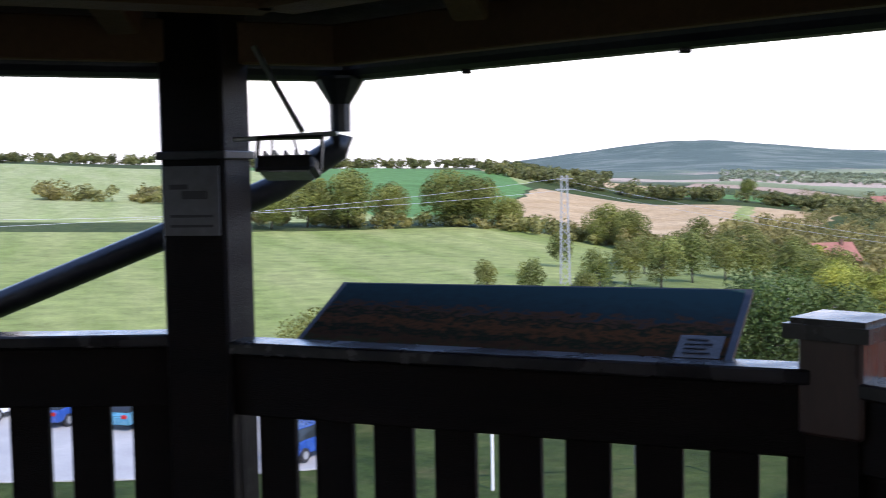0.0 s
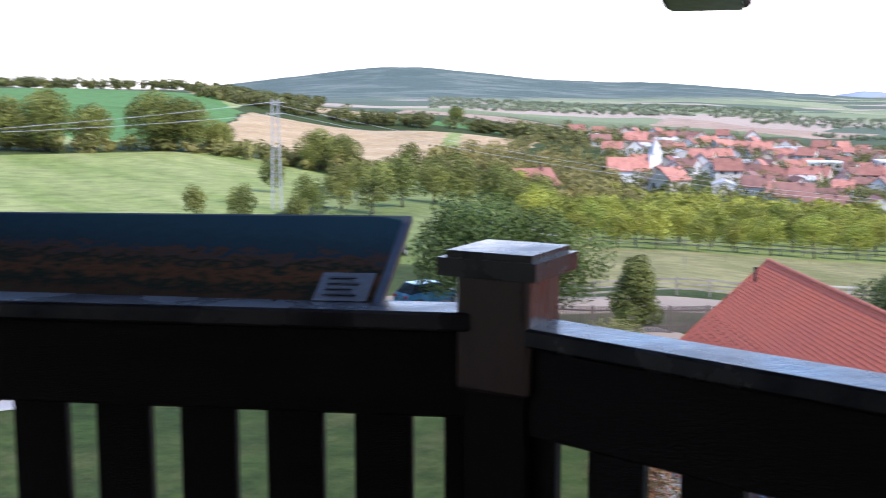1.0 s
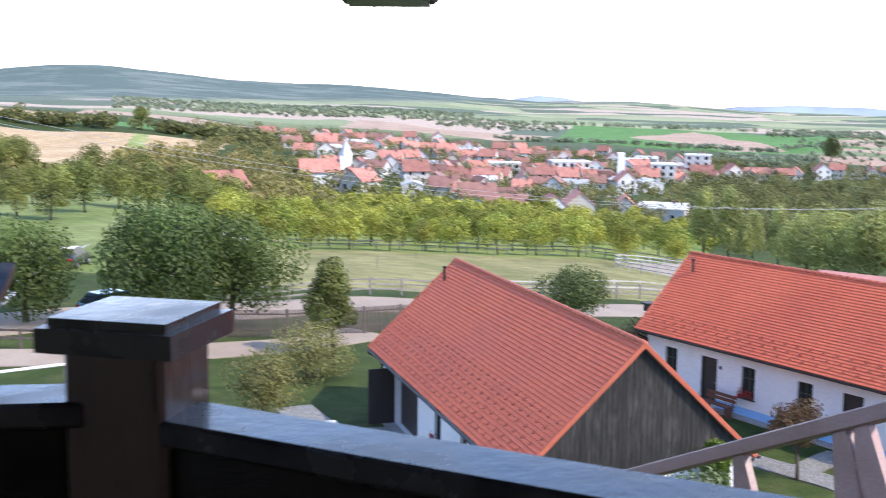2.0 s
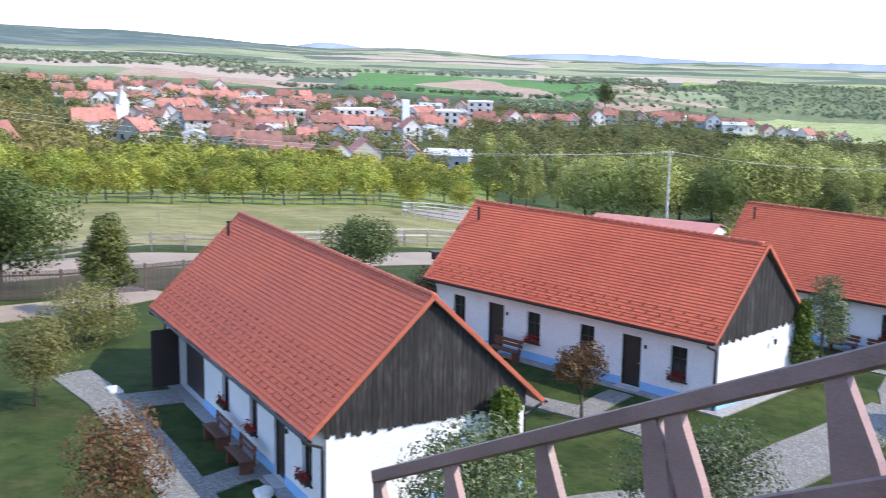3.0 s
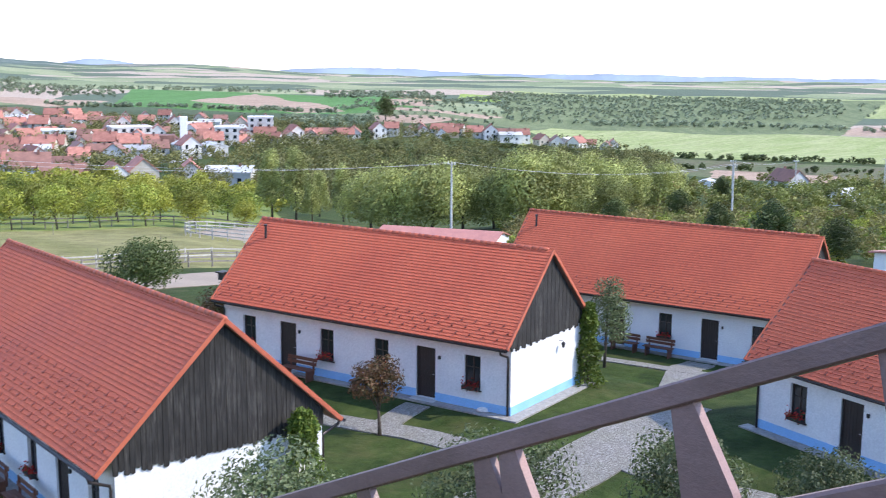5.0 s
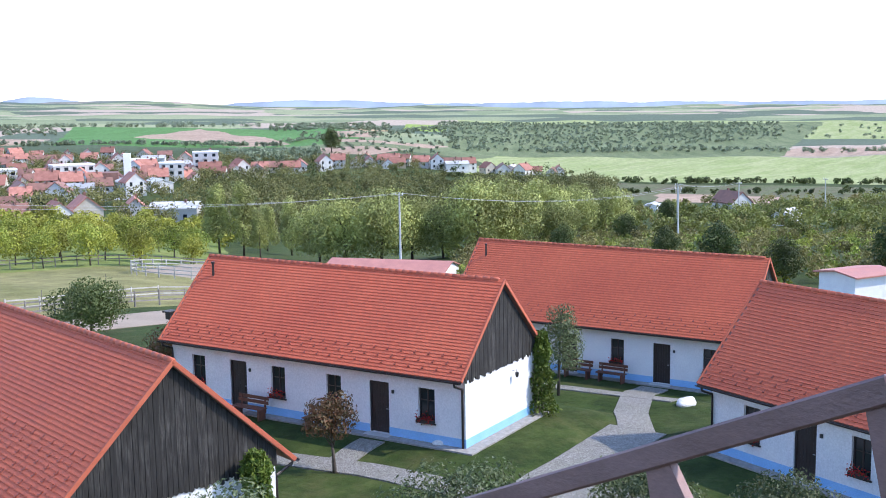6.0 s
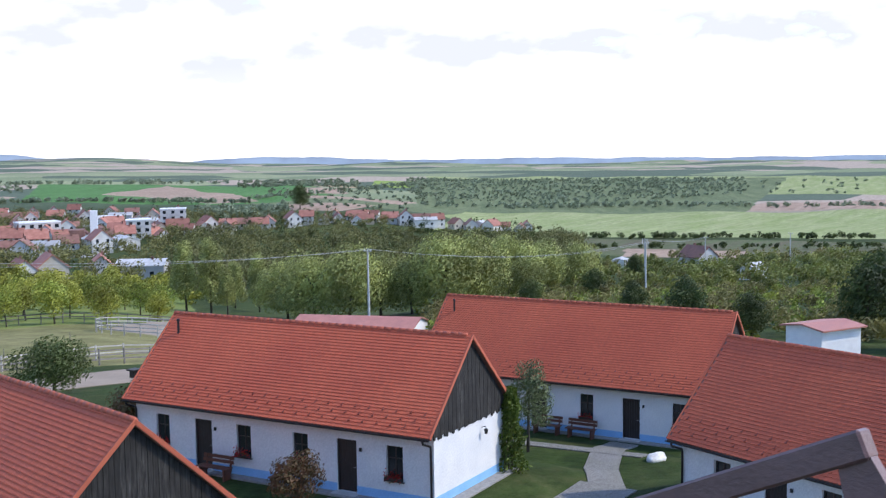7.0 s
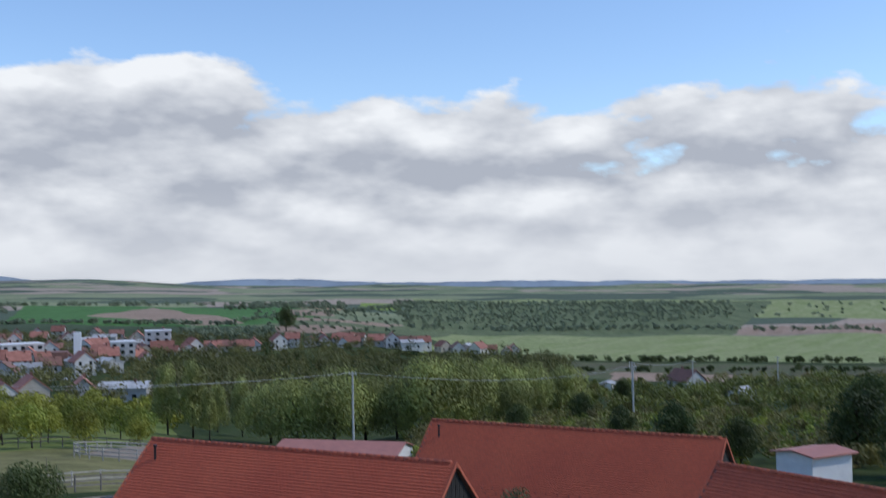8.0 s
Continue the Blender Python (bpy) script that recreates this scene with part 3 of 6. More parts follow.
def gallery():
    bm = bmesh.new()
    ring = [Vector((v[0], v[1], 0)) for v in VERT]
    ring += [Vector((0.5, -7.0, 0)), Vector((-3.5, -8.2, 0)), Vector((-7.2, -5.4, 0)), Vector((-7.8, -0.8, 0))]
    out = [CENTRE + (p - CENTRE) * 1.04 for p in ring]
    lo = [bm.verts.new((p.x, p.y, FLOOR - 0.25)) for p in out]
    hi = [bm.verts.new((p.x, p.y, FLOOR)) for p in out]
    bm.faces.new(hi), bm.faces.new(list(reversed(lo)))
    for i in range(len(out)):
        j = (i + 1) % len(out)
        bm.faces.new((lo[i], lo[j], hi[j], hi[i]))
    bmesh.ops.recalc_face_normals(bm, faces=bm.faces)
    tagged(part("floor", bm, M_BOARD), "dark wooden gallery floor of the windmill", "floor", kind="structure")
    # mill body below; unseen core wall added behind the gallery to shade it
    for nm, r, z0, z1, label in (("wall_tower", 4.3, -0.5, FLOOR - 0.25, "round timber-clad windmill tower below the gallery"), ("wall_core", 2.1, FLOOR, 15.2, "unseen timber core wall, added to shade the gallery")):
        bm = bmesh.new()
        for k in range(16):
            a0, a1 = 2 * math.pi * k / 16, 2 * math.pi * (k + 1) / 16
            o = [(math.cos(a), math.sin(a)) for a in (a0, a1)]
            pts = [(o[0][0] * r, o[0][1] * r), (o[1][0] * r, o[1][1] * r), (o[1][0] * (r - .2), o[1][1] * (r - .2)), (o[0][0] * (r - .2), o[0][1] * (r - .2))]
            f = [bm.verts.new((CENTRE.x + p, CENTRE.y + q, z0)) for p, q in pts]
            g = [bm.verts.new((CENTRE.x + p, CENTRE.y + q, z1)) for p, q in pts]
            for q in range(4):
                bm.faces.new((f[q], f[(q + 1) % 4], g[(q + 1) % 4], g[q]))
        bmesh.ops.remove_doubles(bm, verts=bm.verts, dist=1e-4)
        bmesh.ops.recalc_face_normals(bm, faces=bm.faces)
        tagged(part(nm, bm, M_BOARD), label, "wall", kind="structure")
    # railing panels between the posts
    for i, (p, q) in enumerate(zip(VERT, VERT[1:])):
        a, b = Vector((*p, 0)), Vector((*q, 0))
        d = (b - a).normalized()
        nrm = Vector((-d.y, d.x, 0))
        ins = 0.07
        rail = thing("railing", "dark-stained wooden gallery railing with flat balusters", "railing", None, "gallery railings")
        A, B = a + d * ins, b - d * ins
        RAIL = TOPS[i]
        z = lambda v, h: (v.x, v.y, h)
        bm = bmesh.new()
        beam(bm, z(A, RAIL - 0.02), z(B, RAIL - 0.02), 0.125, 0.04, bevel=0.006)
        part("handrail", bm, M_STAINTOP, rail, "glossy dark rail top")
        bm = bmesh.new()
        beam(bm, z(A - nrm * 0.015, RAIL - 0.135), z(B - nrm * 0.015, RAIL - 0.135), 0.05, 0.186, bevel=0.005)
        part("top_board", bm, M_STAIN, rail)
        bm = bmesh.new()
        beam(bm, z(A, FLOOR + 0.12), z(B, FLOOR + 0.12), 0.05, 0.12, bevel=0.005)
        part("bottom_board", bm, M_STAIN, rail)
        n = max(3, round((B - A).length / 0.2))
        bmb = boxed(((-0.063, -0.014, 0), (0.063, 0.014, RAIL - 0.228 - FLOOR - 0.18)), bevel=0.004)
        me = mesh_of("baluster", bmb, M_STAIN)
        ang = math.degrees(math.atan2(d.y, d.x))
        for k in range(0, n + 1):
            c = A + (B - A) * ((k - (0.5 if i == 0 else 0.0)) / n)
            piece("baluster", me, rail, pose(c.x, c.y, FLOOR + 0.18, 0, 0, ang))
    # short post with cap, tall posts
    th = math.degrees(-0.754)
    post = thing("railing_post", "square dark wooden railing post with a glossy cap", "post", pose(0.987, 2.744, 0, 0, 0, th))
    part("lower_shaft", boxed(((-0.068, -0.068, FLOOR), (0.068, 0.068, 12.31))), M_STAIN, post)
    part("shaft", boxed(((-0.082, -0.082, 12.30), (0.082, 0.082, 12.545)), bevel=0.008), mat("brown_post_wood", (0.042, 0.021, 0.014), (0.068, 0.037, 0.026), 0.3, 3, 25, 0.05, coat=0.3, stretch=(5, 5, 0.8)), post)
    bm = boxed(((-0.1095, -0.1095, 12.543), (0.1095, 0.1095, 12.594)))
    top = [e for e in bm.edges if all(v.co.z > 12.59 for v in e.verts)]
    bmesh.ops.bevel(bm, geom=top, offset=0.014, segments=2, affect="EDGES")
    part("cap", bm, M_STAINTOP, post, "glossy dark post cap")
    for vx, vy, rot in ((-0.735, 3.47, -13), (-4.6, 3.55, 10), (2.35, -0.6, 60)):
        p = thing("roof_post", "thick dark wooden post carrying the gallery roof", "post", pose(vx, vy, 0, 0, 0, rot), "roof posts")
        part("shaft", boxed(((-0.105, -0.105, FLOOR), (0.105, 0.105, 13.48)), bevel=0.01), M_STAIN, p)
        if vx == -0.735:
            k = boxed(((-0.09, -0.112, 12.79), (0.09, -0.1055, 13.0)))
            part("notice", k, mat("notice_paper", (0.16, 0.16, 0.165), (0.22, 0.22, 0.22), 0.6, 9, 40, 0.05), p, "small printed notice with grey drawing")
            k = boxed(((-0.07, -0.1155, 12.93), (-0.01, -0.1125, 12.945)), ((-0.03, -0.1155, 12.90), (0.05, -0.1125, 12.925)), ((-0.07, -0.1155, 12.845), (0.07, -0.1125, 12.853)), ((-0.07, -0.1155, 12.815), (0.07, -0.1125, 12.823)))
            part("notice_print", k, mat("print_grey", (0.05, 0.05, 0.05), (0.08, 0.08, 0.08), 0.6), p)
            part("strap", boxed(((-0.115, -0.115, 13.02), (0.115, 0.115, 13.045)), bevel=0.003), M_METAL, p, "dark metal strap round the post")


gallery()


# ---- gallery roof: eave gutter, wall plate, rafters, boards ----
# corner (1.55, 2.10) is pushed out, unseen, to block sun from the panorama board
EAVE = [(-6.5, 1.2), (-2.6, 2.75), (-0.32, 3.72), (1.55, 2.10), (2.25, 0.95), (2.6, -1.0), (2.3, -3.8)]


def roof():
    ridge = Vector((CENTRE.x, CENTRE.y, 16.2))
    full = EAVE + [(0.6, -7.4), (-3.6, -8.7), (-7.6, -5.6), (-8.2, -1.0)]
    roofob = thing("gallery_roof", "low timber roof over the gallery with dark board soffit", "roof", None, "", "structure")
    for i, (p, q) in enumerate(zip(full, full[1:] + full[:1])):
        a, b = Vector((*p, 13.445)), Vector((*q, 13.445))
        bm = bmesh.new()
        f = [bm.verts.new(v) for v in (a, b, ridge)]
        g = [bm.verts.new(v + Vector((0, 0, 0.12))) for v in (a, b, ridge)]
        bm.faces.new(list(reversed(f))), bm.faces.new(g)
        for k in range(3):
            bm.faces.new((f[k], f[(k + 1) % 3], g[(k + 1) % 3], g[k]))
        bmesh.ops.recalc_face_normals(bm, faces=bm.faces)
        part("roof_panel", bm, M_BOARD, roofob)
        inw = lambda v, s, h: CENTRE * 0 + Vector((CENTRE.x + (v.x - CENTRE.x) * s, CENTRE.y + (v.y - CENTRE.y) * s, h))
        bm = bmesh.new()
        beam(bm, inw(a, 0.985, 13.38), inw(b, 0.985, 13.38), 0.05, 0.13, bevel=0.005)
        part("fascia", bm, M_BEAM, roofob, "brown fascia board")
        bm = bmesh.new()
        beam(bm, inw(a, 0.90, 13.50), inw(b, 0.90, 13.50), 0.16, 0.18, bevel=0.01)
        part("wall_plate", bm, M_BEAM, roofob, "brown timber wall plate")
        for k in range(max(2, int((b - a).length / 0.85))):
            s = (k + 0.5) / max(2, int((b - a).length / 0.85))
            m = a + (b - a) * s
            bm = bmesh.new()
            e0, e1 = m + (ridge - m) * 0.03, m + (ridge - m) * 0.72
            beam(bm, e0 - Vector((0, 0, 0.08)), e1 - Vector((0, 0, 0.08)), 0.10, 0.15, bevel=0.008)
            part("rafter", bm, M_BEAM, roofob, "brown rafter")
    gut = thing("eave_gutter", "dark metal half-round gutter along the gallery eave", "gutter")
    for p, q in zip(EAVE[:5], EAVE[1:6]):
        a, b = Vector((*p, 13.33)), Vector((*q, 13.33))
        d = (b - a).normalized()
        side = Vector((d.y, -d.x, 0))
        if side.dot(a - CENTRE) < 0:
            side = -side
        bm = bmesh.new()
        prof = [(0.055 * math.cos(t), 0.055 * math.sin(t)) for t in np.linspace(math.pi, 2 * math.pi, 9)] + [(0.048 * math.cos(t), 0.048 * math.sin(t)) for t in np.linspace(2 * math.pi, math.pi, 9)]
        a2, b2 = a + side * 0.035, b + side * 0.035
        prev = [bm.verts.new(a2 + side * u + Vector((0, 0, v))) for u, v in prof]
        nxt = [bm.verts.new(b2 + side * u + Vector((0, 0, v))) for u, v in prof]
        n = len(prof)
        for k in range(n):
            bm.faces.new((prev[k], prev[(k + 1) % n], nxt[(k + 1) % n], nxt[k]))
        part("channel", bm, M_METAL, gut)
        for s in (0.2, 0.5, 0.8):
            c = a2 + (b2 - a2) * s
            part("bracket", boxed(((c.x - 0.015, c.y - 0.015, 13.267), (c.x + 0.015, c.y + 0.015, 13.345)), bevel=0.003), M_METAL, gut)
    bm = bmesh.new()
    c = Vector((-0.34, 3.74, 0))
    tube(bm, [(c.x, c.y, 13.29), (c.x, c.y, 13.28), (c.x, c.y, 13.20), (c.x, c.y, 13.11)], [0.085, 0.085, 0.036, 0.034], 10)
    part("hopper", bm, M_METAL, gut, "dark metal funnel hopper")
    part("downpipe", tubed([(c.x, c.y, 13.10), (c.x - 0.01, c.y, 13.055), (-0.55, 3.72, 12.93), (-0.95, 3.70, 12.765), (-1.75, 3.75, 12.455), (-3.2, 3.95, 11.97)], 0.044, 10), M_METAL, gut, "dark round downpipe running sideways under the eave", True)


roof()


def floodlight(m, label):
    t = thing("floodlight", label, "lamp", m, "gallery floodlights")
    bm = boxed(((-0.085, -0.05, -0.022), (0.085, 0.05, 0.022)), bevel=0.008)
    part("housing", bm, M_METAL, t)
    part("lens", boxed(((-0.07, -0.04, -0.027), (0.07, 0.04, -0.0225))), M_LENS, t, "pale glass lens")
    for k in range(5):
        part("cooling_fin", boxed(((-0.06 + k * 0.03 - 0.003, -0.045, 0.022), (-0.06 + k * 0.03 + 0.003, 0.045, 0.036))), M_METAL, t)
    part("stirrup", boxed(((-0.098, -0.008, -0.01), (-0.090, 0.008, 0.09)), ((0.090, -0.008, -0.01), (0.098, 0.008, 0.09)), ((-0.098, -0.008, 0.085), (0.098, 0.008, 0.092))), M_METAL, t)
    return t


floodlight(pose(-0.44, 3.18, 12.99, -18, 0, -8), "small dark floodlight hung from a zinc arm beside the post")
arm = thing("lamp_arm", "zinc lamp arm fixed to the roof post and eave", "bracket")
bm = bmesh.new()
beam(bm, (-0.62, 3.33, 13.075), (-0.30, 3.22, 13.085), 0.02, 0.014, bevel=0.003)
part("bar", bm, M_ZINC, arm)
part("stay", tubed([(-0.40, 3.20, 13.09), (-0.54, 3.25, 13.34)], 0.009, 6), M_ZINC, arm)
part("hanger", tubed([(-0.49, 3.22, 13.08), (-0.49, 3.20, 12.99)], 0.004, 5), M_ZINC, arm)
part("hanger", tubed([(-0.43, 3.22, 13.08), (-0.41, 3.20, 13.00)], 0.004, 5), M_ZINC, arm)
floodlight(pose(1.91, 3.69, 13.215, -12, 0, -33) @ Matrix.Scale(1.55, 4), "dark floodlight hung from a steel arm beyond the eave")
arm2 = thing("lamp_arm", "dark lamp hanger under the eave", "bracket")
part("hanger", tubed([(1.91, 3.69, 13.34), (1.86, 3.62, 13.52), (1.0, 2.5, 13.56)], 0.02, 6), M_METAL, arm2)
part("cable", tubed([(1.72, 3.45, 13.52), (1.70, 3.52, 13.36), (1.76, 3.58, 13.28), (1.84, 3.64, 13.26)], 0.004, 5), M_METAL, arm2)


def panel():
    """The sloping panorama board on the rail."""
    tl, tr, br = Vector((-0.335, 3.66, 12.612)), Vector((0.863, 3.12, 12.605)), Vector((0.735, 2.86, 12.452))
    bl = tl + (br - tr) * 1.1
    o, ux, uy = bl, (br - bl), (tl - bl)
    n = ux.cross(uy).normalized()
    t = thing("panorama_board", "sloping dark panorama board with a printed landscape on the rail", "information board")

    def quad(u0, v0, u1, v1, lift, thick):
        bm = bmesh.new()
        pts = [o + ux * u + uy * v + n * lift for u, v in ((u0, v0), (u1, v0), (u1, v1), (u0, v1))]
        f = [bm.verts.new(p) for p in pts]
        g = [bm.verts.new(p - n * thick) for p in pts]
        bm.faces.new(f), bm.faces.new(list(reversed(g)))
        for k in range(4):
            bm.faces.new((f[k], g[k], g[(k + 1) % 4], f[(k + 1) % 4]))
        bmesh.ops.recalc_face_normals(bm, faces=bm.faces)
        return bm
    part("board", quad(0, 0, 1, 1, 0, 0.018), M_METAL, t)
    k = Nodes("panorama_print")
    pos = k.put("ShaderNodeNewGeometry").outputs["Position"]
    rel = k.put("ShaderNodeVectorMath", (pos, tuple(o)), operation="SUBTRACT").outputs[0]
    vv = k.math("DIVIDE", k.put("ShaderNodeVectorMath", (rel, tuple(uy)), operation="DOT_PRODUCT").outputs["Value"], uy.length_squared)
    nz = k.put("ShaderNodeTexNoise", {"Vector": k.put("ShaderNodeMapping", {"Vector": rel, "Scale": (6, 6, 20)}).outputs[0], "Scale": 4.5, "Detail": 9.0}).outputs[0]
    ramp = k.put("ShaderNodeValToRGB", (k.math("ADD", vv, k.math("MULTIPLY", k.math("SUBTRACT", nz, 0.5), 0.5)),))
    els = ramp.color_ramp.elements
    els[0].position, els[0].color = 0.05, (0.03, 0.045, 0.016, 1)
    els[1].position, els[1].color = 0.97, (0.02, 0.048, 0.055, 1)
    for ps, cc in ((0.22, (0.06, 0.025, 0.010, 1)), (0.33, (0.012, 0.018, 0.008, 1)), (0.45, (0.11, 0.042, 0.014, 1)), (0.56, (0.012, 0.02, 0.010, 1)), (0.64, (0.08, 0.036, 0.018, 1)), (0.72, (0.02, 0.035, 0.038, 1))):
        e = els.new(ps)
        e.color = cc
    p = k.put("ShaderNodeBsdfPrincipled", {"Base Color": ramp.outputs[0], "Roughness": 0.8, "Specular IOR Level": 0.05})
    part("print", quad(0.015, 0.03, 0.985, 0.97, 0.003, 0.002), k.finish(p.outputs[0]), t, "printed panorama of fields and village")
    part("legend", quad(0.885, 0.06, 0.975, 0.34, 0.006, 0.002), mat("legend_card", (0.085, 0.08, 0.075), (0.11, 0.105, 0.10), 0.5), t, "pale legend card")
    M_LEGEND = mat("legend_print", (0.035, 0.034, 0.033), (0.05, 0.048, 0.046), 0.6)
    for j in range(4):
        part("legend_line", quad(0.90, 0.11 + j * 0.055, 0.955 - 0.01 * (j % 2), 0.125 + j * 0.055, 0.009, 0.002), M_LEGEND, t)
    for u in (0.2, 0.8):
        c = o + ux * u + uy * 0.35
        part("support", boxed(((c.x - 0.02, c.y - 0.02, RAIL - 0.3), (c.x + 0.02, c.y + 0.02, c.z - 0.01))), M_METAL, t)


panel()


# ---- windmill sail, turn angle and rail ends set to fit the camera's view ----
def sail():
    C = Vector((4.0, -1.25, 13.83))
    az, el = -0.194, -0.094
    n = Vector((math.cos(az) * math.cos(el), math.sin(az) * math.cos(el), math.sin(el)))
    a = n.cross(Vector((0, 0, 1))).normalized()
    b = n.cross(a)
    ph = 2.811 - 0.116 * SAIL_T
    rho, tau = math.cos(ph) * a + math.sin(ph) * b, -math.sin(ph) * a + math.cos(ph) * b
    t = thing("windmill_sail", "brown-painted timber windmill sail, lattice frame on a square stock", "windmill sail")
    off = -0.197
    P = lambda s, h, d=0.0: C + rho * s + tau * h + n * d
    for h in (off + 0.5, off - 0.5):
        bm = bmesh.new()
        beam(bm, P(9.24, h), P(4.5, h), 0.085, 0.075, up=n, bevel=0.008)
        part("side_rail", bm, M_SAIL, t)
    for s in (9.20, 8.26, 7.30, 6.44, 6.28, 5.36, 4.55):
        bm = bmesh.new()
        wm, we = 0.115, 0.048
        out = [(-we, -0.47), (we, -0.47), (wm * 0.95, -0.13), (wm, 0.0), (wm * 0.95, 0.13), (we, 0.47), (-we, 0.47), (-wm * 0.95, 0.13), (-wm, 0), (-wm * 0.95, -0.13)]
        f = [bm.verts.new(P(s + u, off + v, 0.022)) for u, v in out]
        g = [bm.verts.new(P(s + u, off + v, -0.022)) for u, v in out]
        bm.faces.new(f), bm.faces.new(list(reversed(g)))
        for k in range(len(out)):
            q = (k + 1) % len(out)
            bm.faces.new((f[k], g[k], g[q], f[q]))
        bmesh.ops.recalc_face_normals(bm, faces=bm.faces)
        part("sail_bar", bm, M_SAIL, t, "tapered cross bar, widest in the middle")
    bm = bmesh.new()
    beam(bm, P(6.5, off, -0.02), P(0.0, off * 0.3, -0.05), 0.11, 0.11, up=n, bevel=0.012)
    part("stock", bm, M_SAIL, t)
    part("hub", tubed([C - n * 0.25, C + n * 0.12], 0.24, 12), M_SAIL, t)
    part("windshaft", tubed([C - n * 0.2, C - n * 4.2], 0.16, 12), M_SAIL, t)


SAIL_T = 0.95
sail()


# ---- the four long cottages ----
PLANK_W = 0.155


def wall_with_openings(bm, u0, u1, v_out, v_in, z0, z1, holes):
    us = sorted({u0, u1, *[h[0] for h in holes], *[h[1] for h in holes]})
    zs = sorted({z0, z1, *[h[2] for h in holes], *[h[3] for h in holes]})
    for a, b in zip(us, us[1:]):
        for c, d in zip(zs, zs[1:]):
            m, k = (a + b) / 2, (c + d) / 2
            if any(h[0] < m < h[1] and h[2] < k < h[3] for h in holes):
                continue
            lo, hi = (a, min(v_out, v_in), c), (b, max(v_out, v_in), d)
            box(bm, lo, hi)
    bmesh.ops.remove_doubles(bm, verts=bm.verts, dist=1e-4)


def tile_rows(u0, u1, run, rise_len, tw=0.178, ex=0.146):
    """Beaver-tail tiles of one slope, in slope coordinates: u along, s up the slope, n out."""
    nu, ns = int((u1 - u0) / tw), int(rise_len / ex)
    tw, ex = (u1 - u0) / nu, rise_len / ns
    out = []
    for j in range(ns):
        for i in range(nu):
            off = 0.5 * tw * (j % 2)
            a = u0 + i * tw + off
            b = min(a + tw * 0.985, u1)
            out.append((a, b, j * ex, (j + 1.12) * ex))
    return out


def add_tiles(name, tiles, frame_m, material, seed, parent, singles=0):
    rng = random.Random(seed)
    verts, faces = [], []
    for a, b, s0, s1 in tiles:
        lift = 0.031 + rng.uniform(-0.002, 0.002)
        c = (b - a) * 0.28
        k = len(verts)
        pts = [(a, s0 + 0.035, lift), (a + c, s0, lift), (b - c, s0, lift), (b, s0 + 0.035, lift), (b, s1, 0.008), (a, s1, 0.008)]
        low = [(a, s0 + 0.035, 0.002), (a + c, s0, 0.002), (b - c, s0, 0.002), (b, s0 + 0.035, 0.002)]
        verts += [frame_m @ Vector(p) for p in pts + low]
        faces += [(k, k + 1, k + 2, k + 3, k + 4, k + 5), (k, k + 6, k + 7, k + 1), (k + 1, k + 7, k + 8, k + 2), (k + 2, k + 8, k + 9, k + 3)]
    me = bpy.data.meshes.new(name)
    me.from_pydata([tuple(v) for v in verts], [], faces)
    me.materials.append(material)
    ob = new(name, me)
    ob.parent = parent
    return tagged(ob, kind="stuff")


def window(house, u, vf, z0=0.78, w=0.74, h=1.32, flowers=True):
    win = part("window", boxed(((u - w / 2, vf + 0.10, z0), (u - w / 2 + 0.06, vf + 0.17, z0 + h)), ((u + w / 2 - 0.06, vf + 0.10, z0), (u + w / 2, vf + 0.17, z0 + h)),
                               ((u - w / 2 + 0.06, vf + 0.10, z0), (u + w / 2 - 0.06, vf + 0.17, z0 + 0.06)), ((u - w / 2 + 0.06, vf + 0.10, z0 + h - 0.06), (u + w / 2 - 0.06, vf + 0.17, z0 + h)),
                               ((u - 0.028, vf + 0.105, z0 + 0.06), (u + 0.028, vf + 0.165, z0 + h - 0.06)), ((u - w / 2 + 0.06, vf + 0.11, z0 + h * 0.62), (u + w / 2 - 0.06, vf + 0.16, z0 + h * 0.62 + 0.04))), M_DOOR, house, "dark wooden casement window")
    for s in (-1, 1):
        a, b = sorted((u + s * 0.028, u + s * (w / 2 - 0.06)))
        part("pane", boxed(((a, vf + 0.132, z0 + 0.06), (b, vf + 0.14, z0 + h - 0.06))), M_GLASS, win)
    part("sill", boxed(((u - w / 2 - 0.06, vf - 0.06, z0 - 0.05), (u + w / 2 + 0.06, vf + 0.10, z0)), bevel=0.006), M_DOOR, win)
    if flowers:
        part("flower_box", boxed(((u - w / 2, vf - 0.20, z0 + 0.0), (u + w / 2, vf - 0.03, z0 + 0.14)), bevel=0.01), M_DOOR, win)
        rng = np.random.default_rng(int(abs(u) * 1000))
        n = 130
        pts = np.stack([rng.uniform(u - w / 2 - 0.02, u + w / 2 + 0.02, n), rng.normal(vf - 0.15, 0.06, n), z0 + 0.12 + np.abs(rng.normal(0, 0.13, n)) - 0.12 * (rng.random(n) < 0.3)], 1)
        o = new("flowers", leaves("flowers", pts, 0.045, M_FLOWER, 3))
        o.parent = win
        tagged(o, "red geraniums", kind="stuff")
        o2 = new("flower_leaves", leaves("flower_leaves", pts[::2] - np.array([0, 0, 0.03]), 0.05, M_DARK, 4))
        o2.parent = win
        tagged(o2, kind="stuff")


